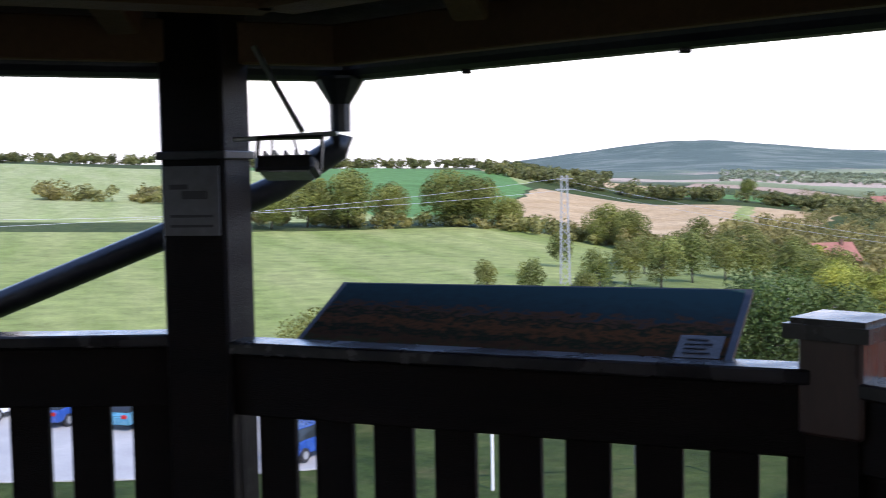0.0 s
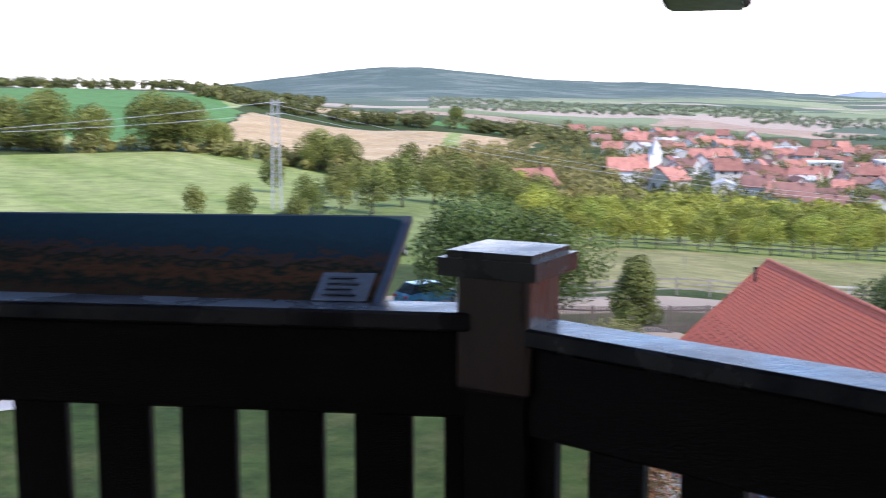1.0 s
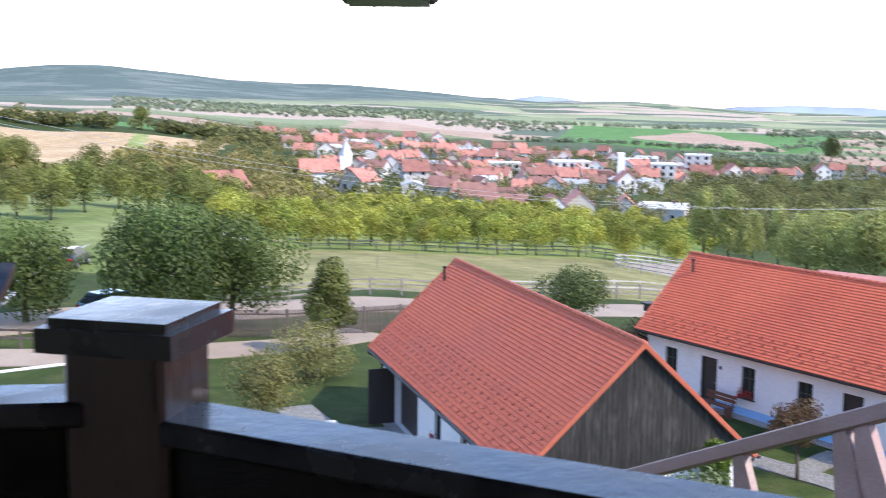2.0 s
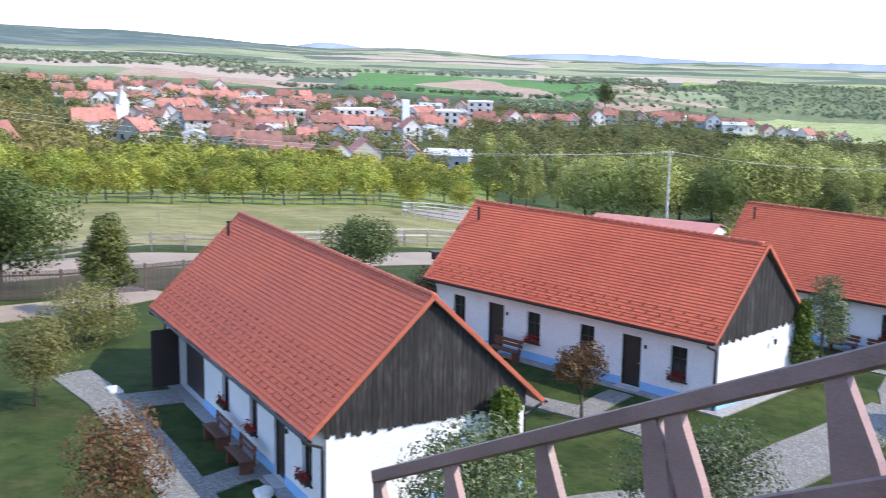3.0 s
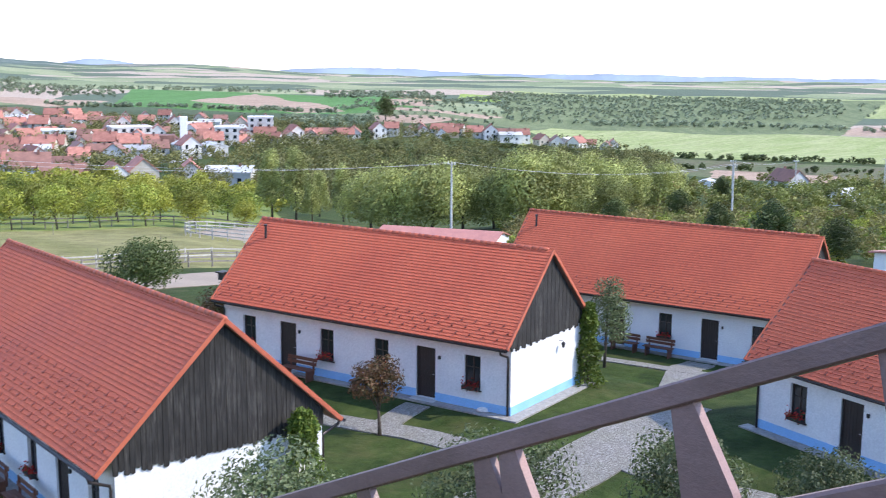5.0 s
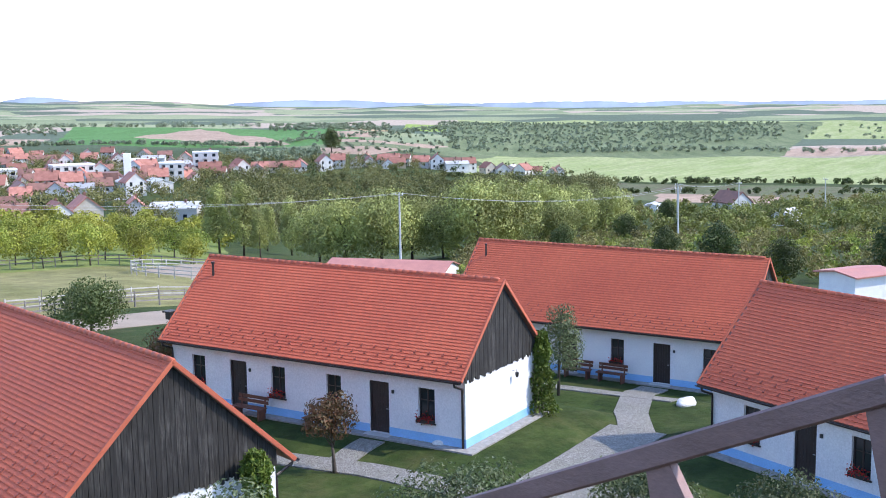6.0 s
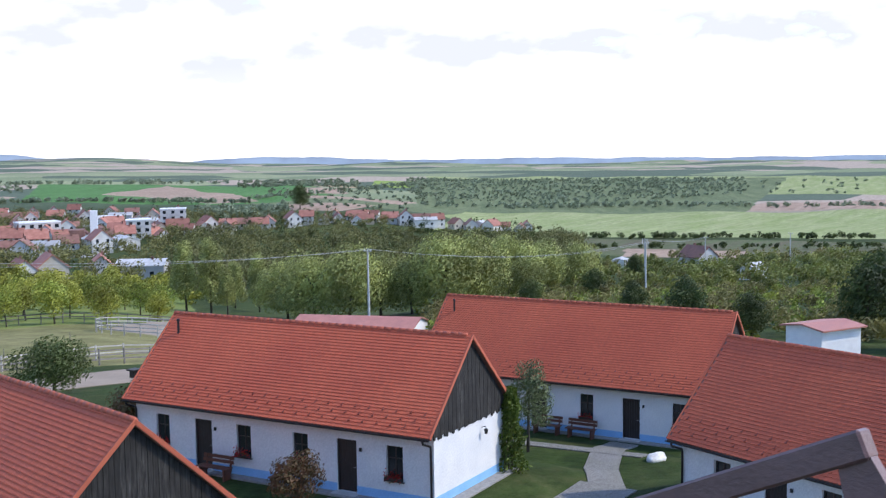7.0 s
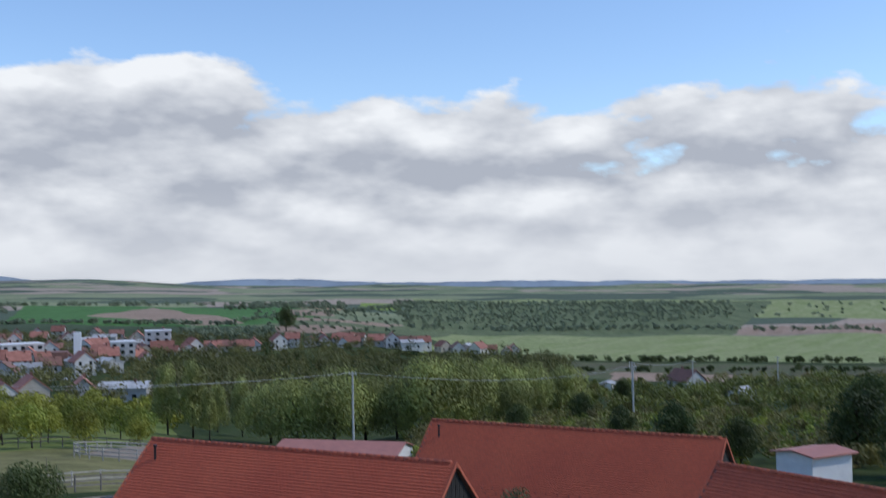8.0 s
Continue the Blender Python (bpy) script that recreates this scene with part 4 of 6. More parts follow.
def door(house, u, vf, w=0.92, h=2.05, z0=0.06):
    d = part("door", boxed(((u - w / 2 + 0.07, vf + 0.142, z0), (u + w / 2 - 0.07, vf + 0.17, z0 + h - 0.07))), M_DOOR, house, "dark boarded door, closed")
    bd = mesh_of("board", boxed(((0.004, 0, 0), ((w - 0.14) / 6 - 0.004, 0.04, h - 0.09)), bevel=0.004), M_DOOR)
    for k in range(6):
        piece("board", bd, d, pose(u - w / 2 + 0.07 + k * (w - 0.14) / 6, vf + 0.10, z0 + 0.02))
    part("frame", boxed(((u - w / 2, vf + 0.06, z0), (u - w / 2 + 0.07, vf + 0.18, z0 + h)), ((u + w / 2 - 0.07, vf + 0.06, z0), (u + w / 2, vf + 0.18, z0 + h)), ((u - w / 2 + 0.07, vf + 0.06, z0 + h - 0.07), (u + w / 2 - 0.07, vf + 0.18, z0 + h))), M_DOOR, d)
    part("handle", boxed(((u + w / 2 - 0.18, vf + 0.06, 1.02), (u + w / 2 - 0.08, vf + 0.085, 1.045)), ((u + w / 2 - 0.10, vf + 0.07, 1.02), (u + w / 2 - 0.08, vf + 0.10, 1.045))), M_STEEL, d, "steel door handle")
    part("threshold", boxed(((u - w / 2 - 0.1, vf - 0.35, -0.3), (u + w / 2 + 0.1, vf, 0.055)), bevel=0.01), M_CONC, d)
    part("porch_light", boxed(((u + w / 2 + 0.16, vf - 0.07, 1.72), (u + w / 2 + 0.26, vf - 0.0, 1.86)), bevel=0.01), M_METAL, d)


def cottage(label, cx, cy, th, l, zb, zr, ze, w, windows, doors, gate=None, tiles_single=False, gable_lamp=True, vent=True):
    ov, og = 0.60, 0.18
    hw, hl = w - ov, l - og
    vf = -hw
    hs = thing("cottage", label, "house", pose(cx, cy, zb, 0, 0, math.degrees(th)), "holiday cottages")
    slope = math.atan2(zr - ze, w)
    z_w = ze + (zr - ze) * ov / w - 0.12
    holes = [(u - 0.37, u + 0.37, 0.78, 2.10) for u in windows] + [(u - 0.46, u + 0.46, 0.06, 2.11) for u in doors]
    if gate:
        holes.append((gate[0], gate[1], 0.02, 2.3))
    bm = bmesh.new()
    wall_with_openings(bm, -hl, hl, vf, vf + 0.30, -1.6, z_w, holes)
    part("front_wall", bm, M_WALL, hs, "white limewashed wall")
    part("back_wall", boxed(((-hl, hw - 0.3, -1.6), (hl, hw, z_w))), M_WALL, hs)
    for s in (-1, 1):
        x0, x1 = sorted((s * hl, s * (hl - 0.3)))
        bm = bmesh.new()
        g = hw - 0.302
        apex = zr - 0.16
        prism(bm, [(-g, -1.6), (g, -1.6), (g, z_w), (0, apex), (-g, z_w)], (0, 1, 0), (0, 0, 1), (1, 0, 0), x0, x1)
        part("gable_wall", bm, M_WALL, hs)
    # blue plinth
    hp = 0.36
    cuts = sorted([(u - 0.46, u + 0.46) for u in doors] + ([gate] if gate else []))
    a = -hl - 0.02
    for c0, c1 in cuts + [(hl + 0.02, None)]:
        part("plinth", boxed(((a, vf - 0.02, -0.6), (c0, vf - 0.001, hp)), bevel=0.004), M_PLINTH, hs, "painted blue plinth")
        a = c1
    part("plinth", boxed(((hl + 0.001, -hw, -0.6), (hl + 0.02, hw, hp)), bevel=0.004), M_PLINTH, hs, "painted blue plinth")
    # gable boarding
    for s in (-1, 1):
        n = int(2 * (hw + 0.05) / PLANK_W)
        for k in range(n):
            y0 = -hw - 0.05 + k * 2 * (hw + 0.05) / n
            y1 = y0 + 2 * (hw + 0.05) / n - 0.012
            top = lambda y: zr - 0.15 - abs(y) * (zr - ze) / w
            zb0 = 2.48 + 0.05 * math.sin(k * 1.9) + (0.05 if k % 3 == 1 else 0)
            t0, t1 = top(y0), top(y1)
            if min(t0, t1) < zb0 + 0.06:
                continue
            x0, x1 = (hl + 0.004, hl + 0.034 + 0.006 * (k % 2)) if s > 0 else (-hl - 0.034, -hl - 0.004)
            bm = bmesh.new()
            mid = (y0 + y1) / 2
            out = [(y0, zb0 + 0.04), (mid, zb0), (y1, zb0 + 0.04), (y1, t1)] + ([(0.0, top(0))] if y0 < 0 < y1 else []) + [(y0, t0)]
            prism(bm, out, (0, 1, 0), (0, 0, 1), (1, 0, 0), x0, x1)
            part("plank", bm, M_PLANK, hs)
    # roof slabs, tiles, verges, ridge, gutters
    L = math.hypot(w, zr - ze)
    for s in (-1, 1):
        up = Vector((0, -s * w / L, (zr - ze) / L))
        nrm = Vector((0, s * (zr - ze) / L, w / L))
        fm = Matrix((Vector((1, 0, 0)) * 1.0, up, nrm)).transposed().to_4x4()
        fm.translation = Vector((0, s * w, ze))
        bm = bmesh.new()
        box(bm, (-l, 0, -0.10), (l, L, 0.0), 0, fm)
        part("roof_slab", bm, M_VROOFB, hs)
        tl = tile_rows(-l + 0.04, l - 0.04, w, L)
        near = s < 0 or tiles_single
        if tiles_single and s < 0:
            near_set = [q for q in tl if q[0] > l - 3.2][:300]
            ids = {id(q) for q in near_set}
            tl = [q for q in tl if id(q) not in ids]
            a0, b0, s0, s1 = near_set[0]
            wv = b0 - a0
            ev = s1 - s0
            bmv = bmesh.new()
            c = wv * 0.28
            pts = [(0, 0.035, 0.03), (c, 0, 0.03), (wv - c, 0, 0.03), (wv, 0.035, 0.03), (wv, ev, 0.008), (0, ev, 0.008)]
            low = [(0, 0.035, 0.002), (c, 0, 0.002), (wv - c, 0, 0.002), (wv, 0.035, 0.002)]
            vs = [bmv.verts.new(p) for p in pts + low]
            for f in ((0, 1, 2, 3, 4, 5), (0, 6, 7, 1), (1, 7, 8, 2), (2, 8, 9, 3)):
                bmv.faces.new([vs[q] for q in f])
            SINGLE_TILES.append((hs, mesh_of("roof_tile", bmv, M_TILE2), [fm @ Matrix.Translation((q[0], q[2], 0)) for q in near_set]))
        add_tiles("roof_tiles", tl, fm, M_TILE, 5 + s, hs)
        for e in (-1, 1):
            bm = bmesh.new()
            box(bm, (e * l - 0.035, 0, -0.085), (e * l + 0.03, L + 0.01, 0.045), 0.008, fm)
            part("verge", bm, M_VERGE, hs, "orange verge tiles")
        # snow guards in two staggered rows
        if s < 0:
            gm = mesh_of("snow_guard", boxed(((-0.042, 0, 0.02), (0.042, 0.026, 0.076)), ((-0.014, 0.024, 0.02), (0.014, 0.14, 0.04))), M_GUARD)
            for row in range(6 if tiles_single else 3):
                for k in range(int(2 * l / 0.62)):
                    piece("snow_guard", gm, hs, fm @ Matrix.Translation((-l + 0.4 + k * 0.62 + (row % 2) * 0.31, 0.32 + 0.31 * row, 0.0)))
        # gutter
        bm = bmesh.new()
        prof = [(0.07 * math.cos(t), 0.07 * math.sin(t)) for t in np.linspace(math.pi, 2 * math.pi, 8)] + [(0.06 * math.cos(t), 0.06 * math.sin(t)) for t in np.linspace(2 * math.pi, math.pi, 8)]
        prism(bm, [(s * w + s * 0.06 + p, ze - 0.03 + q) for p, q in prof], (0, 1, 0), (0, 0, 1), (1, 0, 0), -l, l)
        part("gutter", bm, M_GUTTER, hs, "dark brown gutter")
        for e in ((1, -1) if s < 0 else (1,)):
            x = e * (l - 0.26)
            part("downpipe", tubed([(x, s * (w + 0.06), ze - 0.09), (x, s * (w + 0.04), ze - 0.2), (x, s * (hw + 0.10), ze - 0.42), (x, s * (hw + 0.08), ze - 0.55), (x, s * (hw + 0.08), 0.02)], 0.045, 8), M_GUTTER, hs, "dark brown downpipe", True)
    cap = bmesh.new()
    tube(cap, [(0, 0, 0), (0.36, 0, 0)], [0.092, 0.082], 10)
    cm = mesh_of("ridge_tile", cap, M_VERGE, True)
    for k in range(int(2 * l / 0.34)):
        piece("ridge_tile", cm, hs, pose(-l + k * 0.34, 0, zr + 0.0, 0, 0, 0))
    # dark vent pipe near the far end of the ridge
    if vent:
        part("vent_pipe", tubed([(-l + 0.9, -0.78, zr - 0.9), (-l + 0.9, -0.78, zr - 0.22), (-l + 0.9, -0.78, zr - 0.21), (-l + 0.9, -0.78, zr - 0.12)], [0.055, 0.055, 0.08, 0.08], 10), M_METAL, hs, "dark metal vent pipe")
    for u in windows:
        window(hs, u, vf)
    for u in doors:
        door(hs, u, vf)
    if gate:
        part("barn_door", boxed(((gate[0], vf - 0.03, 0.03), (gate[0] + 0.06, vf - 1.1, 2.25)), bevel=0.005), M_DOOR, hs, "open black barn door")
        part("barn_door", boxed(((gate[0] + 0.2, vf + 0.2, 0.03), (gate[1], vf + 0.28, 2.28))), M_DOOR, hs)
    if gable_lamp:
        lam = part("wall_lamp", tubed([(hl + 0.02, 0.9, 2.18), (hl + 0.20, 0.9, 2.24), (hl + 0.22, 0.9, 2.16)], 0.012, 6), M_METAL, hs, "black wall lantern")
        part("lantern", tubed([(hl + 0.22, 0.9, 2.16), (hl + 0.22, 0.9, 2.12), (hl + 0.22, 0.9, 1.94)], [0.03, 0.085, 0.05], 8), M_METAL, lam)
    # gravel strip round the foot
    part("gravel_strip", boxed(((-hl - 0.4, vf - 0.5, -0.5), (hl + 0.55, vf - 0.021, 0.03)), ((hl + 0.021, vf - 0.021, -0.5), (hl + 0.55, hw + 0.3, 0.03))), M_GRAVEL, hs, "grey gravel strip")
    return hs


SINGLE_TILES = []
H1 = cottage("white cottage, red tile roof, black plank gable, barn doors open", 22.388, 32.22, -1.793, 8.331, 0.127, 6.182, 2.665, 3.737, [-0.64, 2.2, 6.75], [4.55], gate=(-6.3, -3.1), tiles_single=True, gable_lamp=False)
H2 = cottage("long white cottage with red tile roof and climber at the gable", 36.95, 31.941, -1.516, 7.607, 0.001, 5.96, 2.714, 3.366, [-5.9, -1.5, 1.35, 5.72], [-3.65, 3.55])
H3 = cottage("long white cottage with red tile roof, two benches in front", 55.61, 28.652, -1.538, 8.457, -1.685, 6.391, 2.703, 3.527, [-5.4, -3.0, 1.54, 6.5], [-1.2, 3.97])
H4 = cottage("long white cottage with red tile roof beside the cobbled path", 39.525, 8.591, -1.947, 8.07, -0.225, 6.061, 2.618, 3.336, [-6.0, -1.5, 1.4, 5.8], [-3.7, 3.6], gable_lamp=False, vent=False)


def bench(x, y, z, turn):
    t = thing("bench", "brown wooden garden bench against a cottage wall", "bench", pose(x, y, z, 0, 0, turn), "benches by the cottages")
    for k in range(3):
        part("seat_slat", boxed(((-0.8, -0.22 + k * 0.15, 0.42), (0.8, -0.09 + k * 0.15, 0.46)), bevel=0.008), M_BENCH, t)
    for k in range(2):
        part("back_slat", boxed(((-0.8, 0.25 + 0.03 * k, 0.56 + k * 0.17), (0.8, 0.285 + 0.03 * k, 0.70 + k * 0.17)), bevel=0.008), M_BENCH, t)
    for s in (-0.62, 0.62):
        part("leg", boxed(((s - 0.04, -0.2, -0.1), (s + 0.04, 0.24, 0.42)), bevel=0.01), M_BENCH, t)
        part("back_post", boxed(((s - 0.03, 0.24, 0.2), (s + 0.03, 0.31, 0.86)), bevel=0.008), M_BENCH, t)


def front_place(h, u, out):
    """A place u along a cottage and so far out from its front wall."""
    cx, cy, th, hw, zb = h
    c, s = math.cos(th), math.sin(th)
    v = -(hw + out)
    return cx + u * c - v * s, cy + u * s + v * c, zb, math.degrees(th)


F1, F2, F3, F4 = (22.388, 32.22, -1.793, 3.137, 0.127), (36.95, 31.941, -1.516, 2.766, 0.0), (55.61, 28.652, -1.538, 2.927, -1.685), (39.525, 8.591, -1.947, 2.736, -0.225)
for h, u in ((F1, 0.6), (F1, 3.0), (F2, -2.45), (F2, 1.25), (F3, -0.4), (F3, 1.54)):
    x, y, z, a = front_place(h, u, 0.75)
    bench(x, y, z + 0.02, a)


# ---- courtyard: lawn sheet details, cobbled paths, stones ----
def sheet(name, outline, lift, material, label, category, z=None, sub=0):
    bm = bmesh.new()
    vs = [bm.verts.new((x, y, (ground_z(x, y) if z is None else z) + lift)) for x, y in outline]
    f = bm.faces.new(vs)
    bmesh.ops.recalc_face_normals(bm, faces=bm.faces)
    if f.normal.z < 0:
        bmesh.ops.reverse_faces(bm, faces=bm.faces)
    r = bmesh.ops.extrude_face_region(bm, geom=list(bm.faces))
    bmesh.ops.translate(bm, vec=(0, 0, -0.6), verts=[v for v in r["geom"] if isinstance(v, bmesh.types.BMVert)])
    bmesh.ops.recalc_face_normals(bm, faces=bm.faces)
    return tagged(part(name, bm, material), label, category, kind="structure")


def strip(pts, width):
    left, right = [], []
    for i, p in enumerate(pts):
        a, b = Vector(pts[max(i - 1, 0)]), Vector(pts[min(i + 1, len(pts) - 1)])
        d = (b - a).normalized()
        n = Vector((-d.y, d.x)) * width / 2
        left.append((p[0] + n.x, p[1] + n.y)), right.append((p[0] - n.x, p[1] - n.y))
    return left + right[::-1]


def ribbon(name, pts, width, lift, material, label, category, steps=8):
    """A path that follows the ground, finely stepped."""
    fine = []
    for a, b in zip(pts, pts[1:]):
        fine += [(a[0] + (b[0] - a[0]) * k / steps, a[1] + (b[1] - a[1]) * k / steps) for k in range(steps)]
    fine.append(pts[-1])
    o = strip(fine, width)
    n = len(fine)
    bm = bmesh.new()
    L = [bm.verts.new((*p, ground_z(*p) + lift)) for p in o[:n]]
    R = [bm.verts.new((*p, ground_z(*p) + lift)) for p in o[n:][::-1]]
    for i in range(n - 1):
        bm.faces.new((L[i], R[i], R[i + 1], L[i + 1]))
    bmesh.ops.recalc_face_normals(bm, faces=bm.faces)
    top = list(bm.faces)
    if top[0].normal.z < 0:
        bmesh.ops.reverse_faces(bm, faces=top)
    r = bmesh.ops.extrude_face_region(bm, geom=top)
    bmesh.ops.translate(bm, vec=(0, 0, -0.4), verts=[v for v in r["geom"] if isinstance(v, bmesh.types.BMVert)])
    bmesh.ops.recalc_face_normals(bm, faces=bm.faces)
    return tagged(part(name, bm, material), label, category, kind="structure")


PATHS = [
    ([(18.0, 43.0), (17.6, 38.4), (16.4, 32.5), (15.4, 28.4), (14.5, 24.0)], 1.6), ([(15.6, 29.3), (17.8, 29.7), (19.0, 29.2)], 1.2), ([(17.5, 38.3), (18.6, 38.2), (20.0, 37.8)], 1.7),
    ([(30.9, 36.5), (30.4, 30.0), (31.0, 26.2), (31.2, 21.5)], 1.3), ([(22.0, 21.6), (26.5, 20.2), (31.5, 20.0), (36.0, 20.2), (41.4, 20.6)], 2.4), ([(41.0, 20.4), (45.0, 22.6), (50.3, 24.6), (52.0, 24.6)], 1.5),
    ([(34.2, 19.9), (33.2, 15.0), (33.0, 10.0), (34.2, 4.0)], 1.8), ([(48.6, 22.0), (48.4, 30.0), (48.2, 36.0)], 1.3), ([(31.0, 27.6), (32.6, 27.9), (33.6, 28.0)], 1.1)]
for pts, wd in PATHS:
    ribbon("pavement", pts, wd, 0.05, M_COBBLE, "grey cobbled garden path", "path")


def rock(x, y, s, seed):
    rng = np.random.default_rng(seed)
    bm = bmesh.new()
    bmesh.ops.create_icosphere(bm, subdivisions=3, radius=1)
    for v in bm.verts:
        n = noise.noise(v.co * 1.3 + Vector((seed, 0, 0))) * 0.35
        v.co = v.co * (1 + n)
        v.co = Vector((v.co.x * s, v.co.y * s * 0.62, max(v.co.z, -0.3) * s * 0.5))
    ob = part("boulder", bm, M_STONE, None, "", True)
    ob.matrix_basis = pose(x, y, ground_z(x, y) + 0.1 * s, 0, 0, rng.uniform(0, 180))
    return tagged(ob, "white limestone boulder lying on the lawn", "stone", "garden boulders")


for i, (x, y, s) in enumerate(((18.3, 39.6, 0.42), (17.4, 27.9, 0.45), (34.7, 25.6, 0.42), (47.9, 21.2, 0.6), (34.8, 11.6, 0.45))):
    rock(x, y, s, i + 1)


# ---- near trees and climbers ----
def single(name, label, x, y, h, rad, n, leaf, material, seed, trunk=0.28, clumps=10, r0=0.07, tall=False, group="garden trees", category="tree", spread=(1, 1, 0.85)):
    return plant_tree(name, label, tree_parts(seed, h, rad, n, leaf, material, trunk, spread, clumps, r0, tall), x, y, 1.0, 0, group, category)


single("rowan_tree", "small rowan with reddish autumn leaves on the lawn", 30.2, 27.0, 2.9, 1.1, 2200, 0.062, M_AUTUMN, 11, 0.38)
single("apple_tree", "sparse grey-green apple tree on the lawn", 18.9, 20.6, 3.9, 2.1, 6500, 0.06, M_APPLE, 12, 0.2, 12)
single("apple_tree", "sparse grey-green apple tree on the lawn", 24.2, 18.3, 3.6, 2.2, 7500, 0.06, M_APPLE, 13, 0.2, 12)
single("apple_tree", "sparse grey-green apple tree on the lawn", 28.8, 14.8, 3.4, 1.8, 5600, 0.06, M_APPLE, 14, 0.2, 12)
single("apple_tree", "sparse grey-green apple tree on the lawn", 31.8, 11.6, 2.7, 1.6, 4400, 0.06, M_APPLE, 15, 0.15, 12)
single("red_shrub", "shrub turning red and orange beside the path", 12.9, 27.7, 3.5, 1.7, 4600, 0.06, M_AUTUMN, 16, 0.1, 12, category="shrub")
single("plum_tree", "small dark reddish-green plum tree on the lawn", 15.3, 39.6, 3.3, 1.6, 4200, 0.065, M_WOODS, 17, 0.25, 12)
single("pear_tree", "slim green tree between two cottages", 46.6, 27.1, 4.8, 1.35, 2600, 0.07, M_APPLE, 18, 0.2, 12, tall=True)
single("walnut_tree", "round dark green tree beside the sandy track", 45.5, 60.0, 3.7, 2.7, 6500, 0.095, M_DARK, 19, 0.3, 14, 0.12)
single("hornbeam_tree", "narrow upright green tree beside the track", 23.9, 51.7, 5.4, 1.55, 5600, 0.09, M_LEAF, 20, 0.22, 14, 0.09, True)
single("linden_tree", "broad dense green tree at the car park", 17.4, 60.0, 7.2, 4.3, 12000, 0.115, M_LINDEN, 21, 0.16, 18, 0.2)
single("linden_tree", "broad dense green tree beside the yard fence", 21.6, 60.6, 6.6, 3.6, 9500, 0.115, M_LINDEN, 27, 0.2, 16, 0.2)
single("linden_tree", "broad dense green tree at the car park", 11.5, 66.0, 5.6, 3.6, 9000, 0.115, M_LINDEN, 22, 0.14, 16, 0.2)
single("round_bush", "round dense green bush at the field edge", -7.2, 62.0, 5.2, 3.0, 9000, 0.10, M_LEAF, 23, 0.08, 16, 0.15, category="shrub")
single("dog_rose_bush", "brownish bush beside the fence", 20.6, 47.5, 2.4, 2.4, 4600, 0.07, M_WOODS, 24, 0.05, 12, 0.05, category="shrub")
single("sumac_shrub", "reddish shrub at the cottage corner", 35.2, 40.8, 3.0, 1.6, 2000, 0.10, M_AUTUMN, 25, 0.15, 10, 0.05, category="shrub")


def climber(name, x, y, z, h, rad, seed):
    rng = np.random.default_rng(seed)
    n = 2600
    t = rng.random(n) ** 0.8
    lump = 0.75 + 0.35 * np.sin(t * 17 + seed) * rng.random(n)
    a = rng.random(n) * 2 * math.pi
    r = rad * (1.15 - 0.75 * t) * lump * (0.5 + 0.5 * rng.random(n))
    pts = np.stack([r * np.cos(a), r * np.sin(a), t * h], 1)
    th = thing(name, "bright green climber growing up the cottage corner", "climbing plant", pose(x, y, z), "climbers")
    o = new("foliage", leaves("foliage", pts, 0.09, M_VINE, seed))
    o.parent = th
    bm = bmesh.new()
    for k in range(4):
        b = rng.normal(size=2) * 0.1
        tube(bm, [(b[0], b[1], -0.2), (b[0] * 2, b[1] * 2, h * 0.4), (b[0], b[1], h * 0.85)], [0.03, 0.022, 0.01], 5)
    part("stem", bm, M_BARK, th)


climber("climber", 22.5, 23.2, 0.1, 3.4, 0.95, 31)
climber("climber", 40.3, 24.4, -0.1, 3.5, 0.8, 32)
climber("climber", 21.0, 22.6, 0.1, 1.6, 0.8, 33)


# ---- orchard, willows and field trees ----
rng = np.random.default_rng(7)
ORCH = [tree_parts(100 + i, 5.2, 2.5, 1500, 0.17, M_ORCH, 0.2, (1, 1, 0.85), 10, 0.10) for i in range(4)]
for row, r in enumerate((150, 161, 173, 187, 203)):
    a = 19.5 + 0.7 * (row % 2)
    while a < 43.5 - 0.4 * row:
        rj = r + (a - 30) * 0.8 + rng.normal() * 1.2
        x, y, z = polar(a, rj)
        plant_tree("orchard_tree", "bushy yellow-green orchard tree in a planted row", ORCH[rng.integers(4)], x, y, 0.85 + 0.35 * rng.random(), rng.uniform(0, 360), "orchard trees")
        a += math.degrees((5.6 + rng.normal() * 0.5) / r)
FRUIT = [tree_parts(120 + i, 6.2, 2.7, 2600, 0.15, M_LEAF, 0.12, (1, 1, 0.9), 10, 0.13) for i in range(3)]
for a, r, s in ((8, 122, .8), (9.5, 131, .9), (11, 126, 1), (12.6, 136, 1.05), (14.2, 148, 1), (15.6, 150, 1.1), (17, 158, 1.1), (18.2, 150, 1.05), (10.2, 150, .9), (12.2, 165, 1), (14, 178, 1), (16, 185, 1.1), (18, 190, 1.1),
                (7.2, 108, .55), (4.2, 112, .7), (2.2, 118, .6), (6.0, 155, .8), (19.5, 205, 1.2), (17.5, 215, 1.2), (15.2, 222, 1.2), (13.0, 232, 1.2)):
    x, y, z = polar(a, r)
    plant_tree("fruit_tree", "green fruit tree on the meadow slope", FRUIT[rng.integers(3)], x, y, s, rng.uniform(0, 360), "meadow trees")
BIG = [tree_parts(140 + i, 12, 6.2, 7500, 0.25, M_LEAF, 0.1, (1, 1, 0.85), 16, 0.25) for i in range(3)]
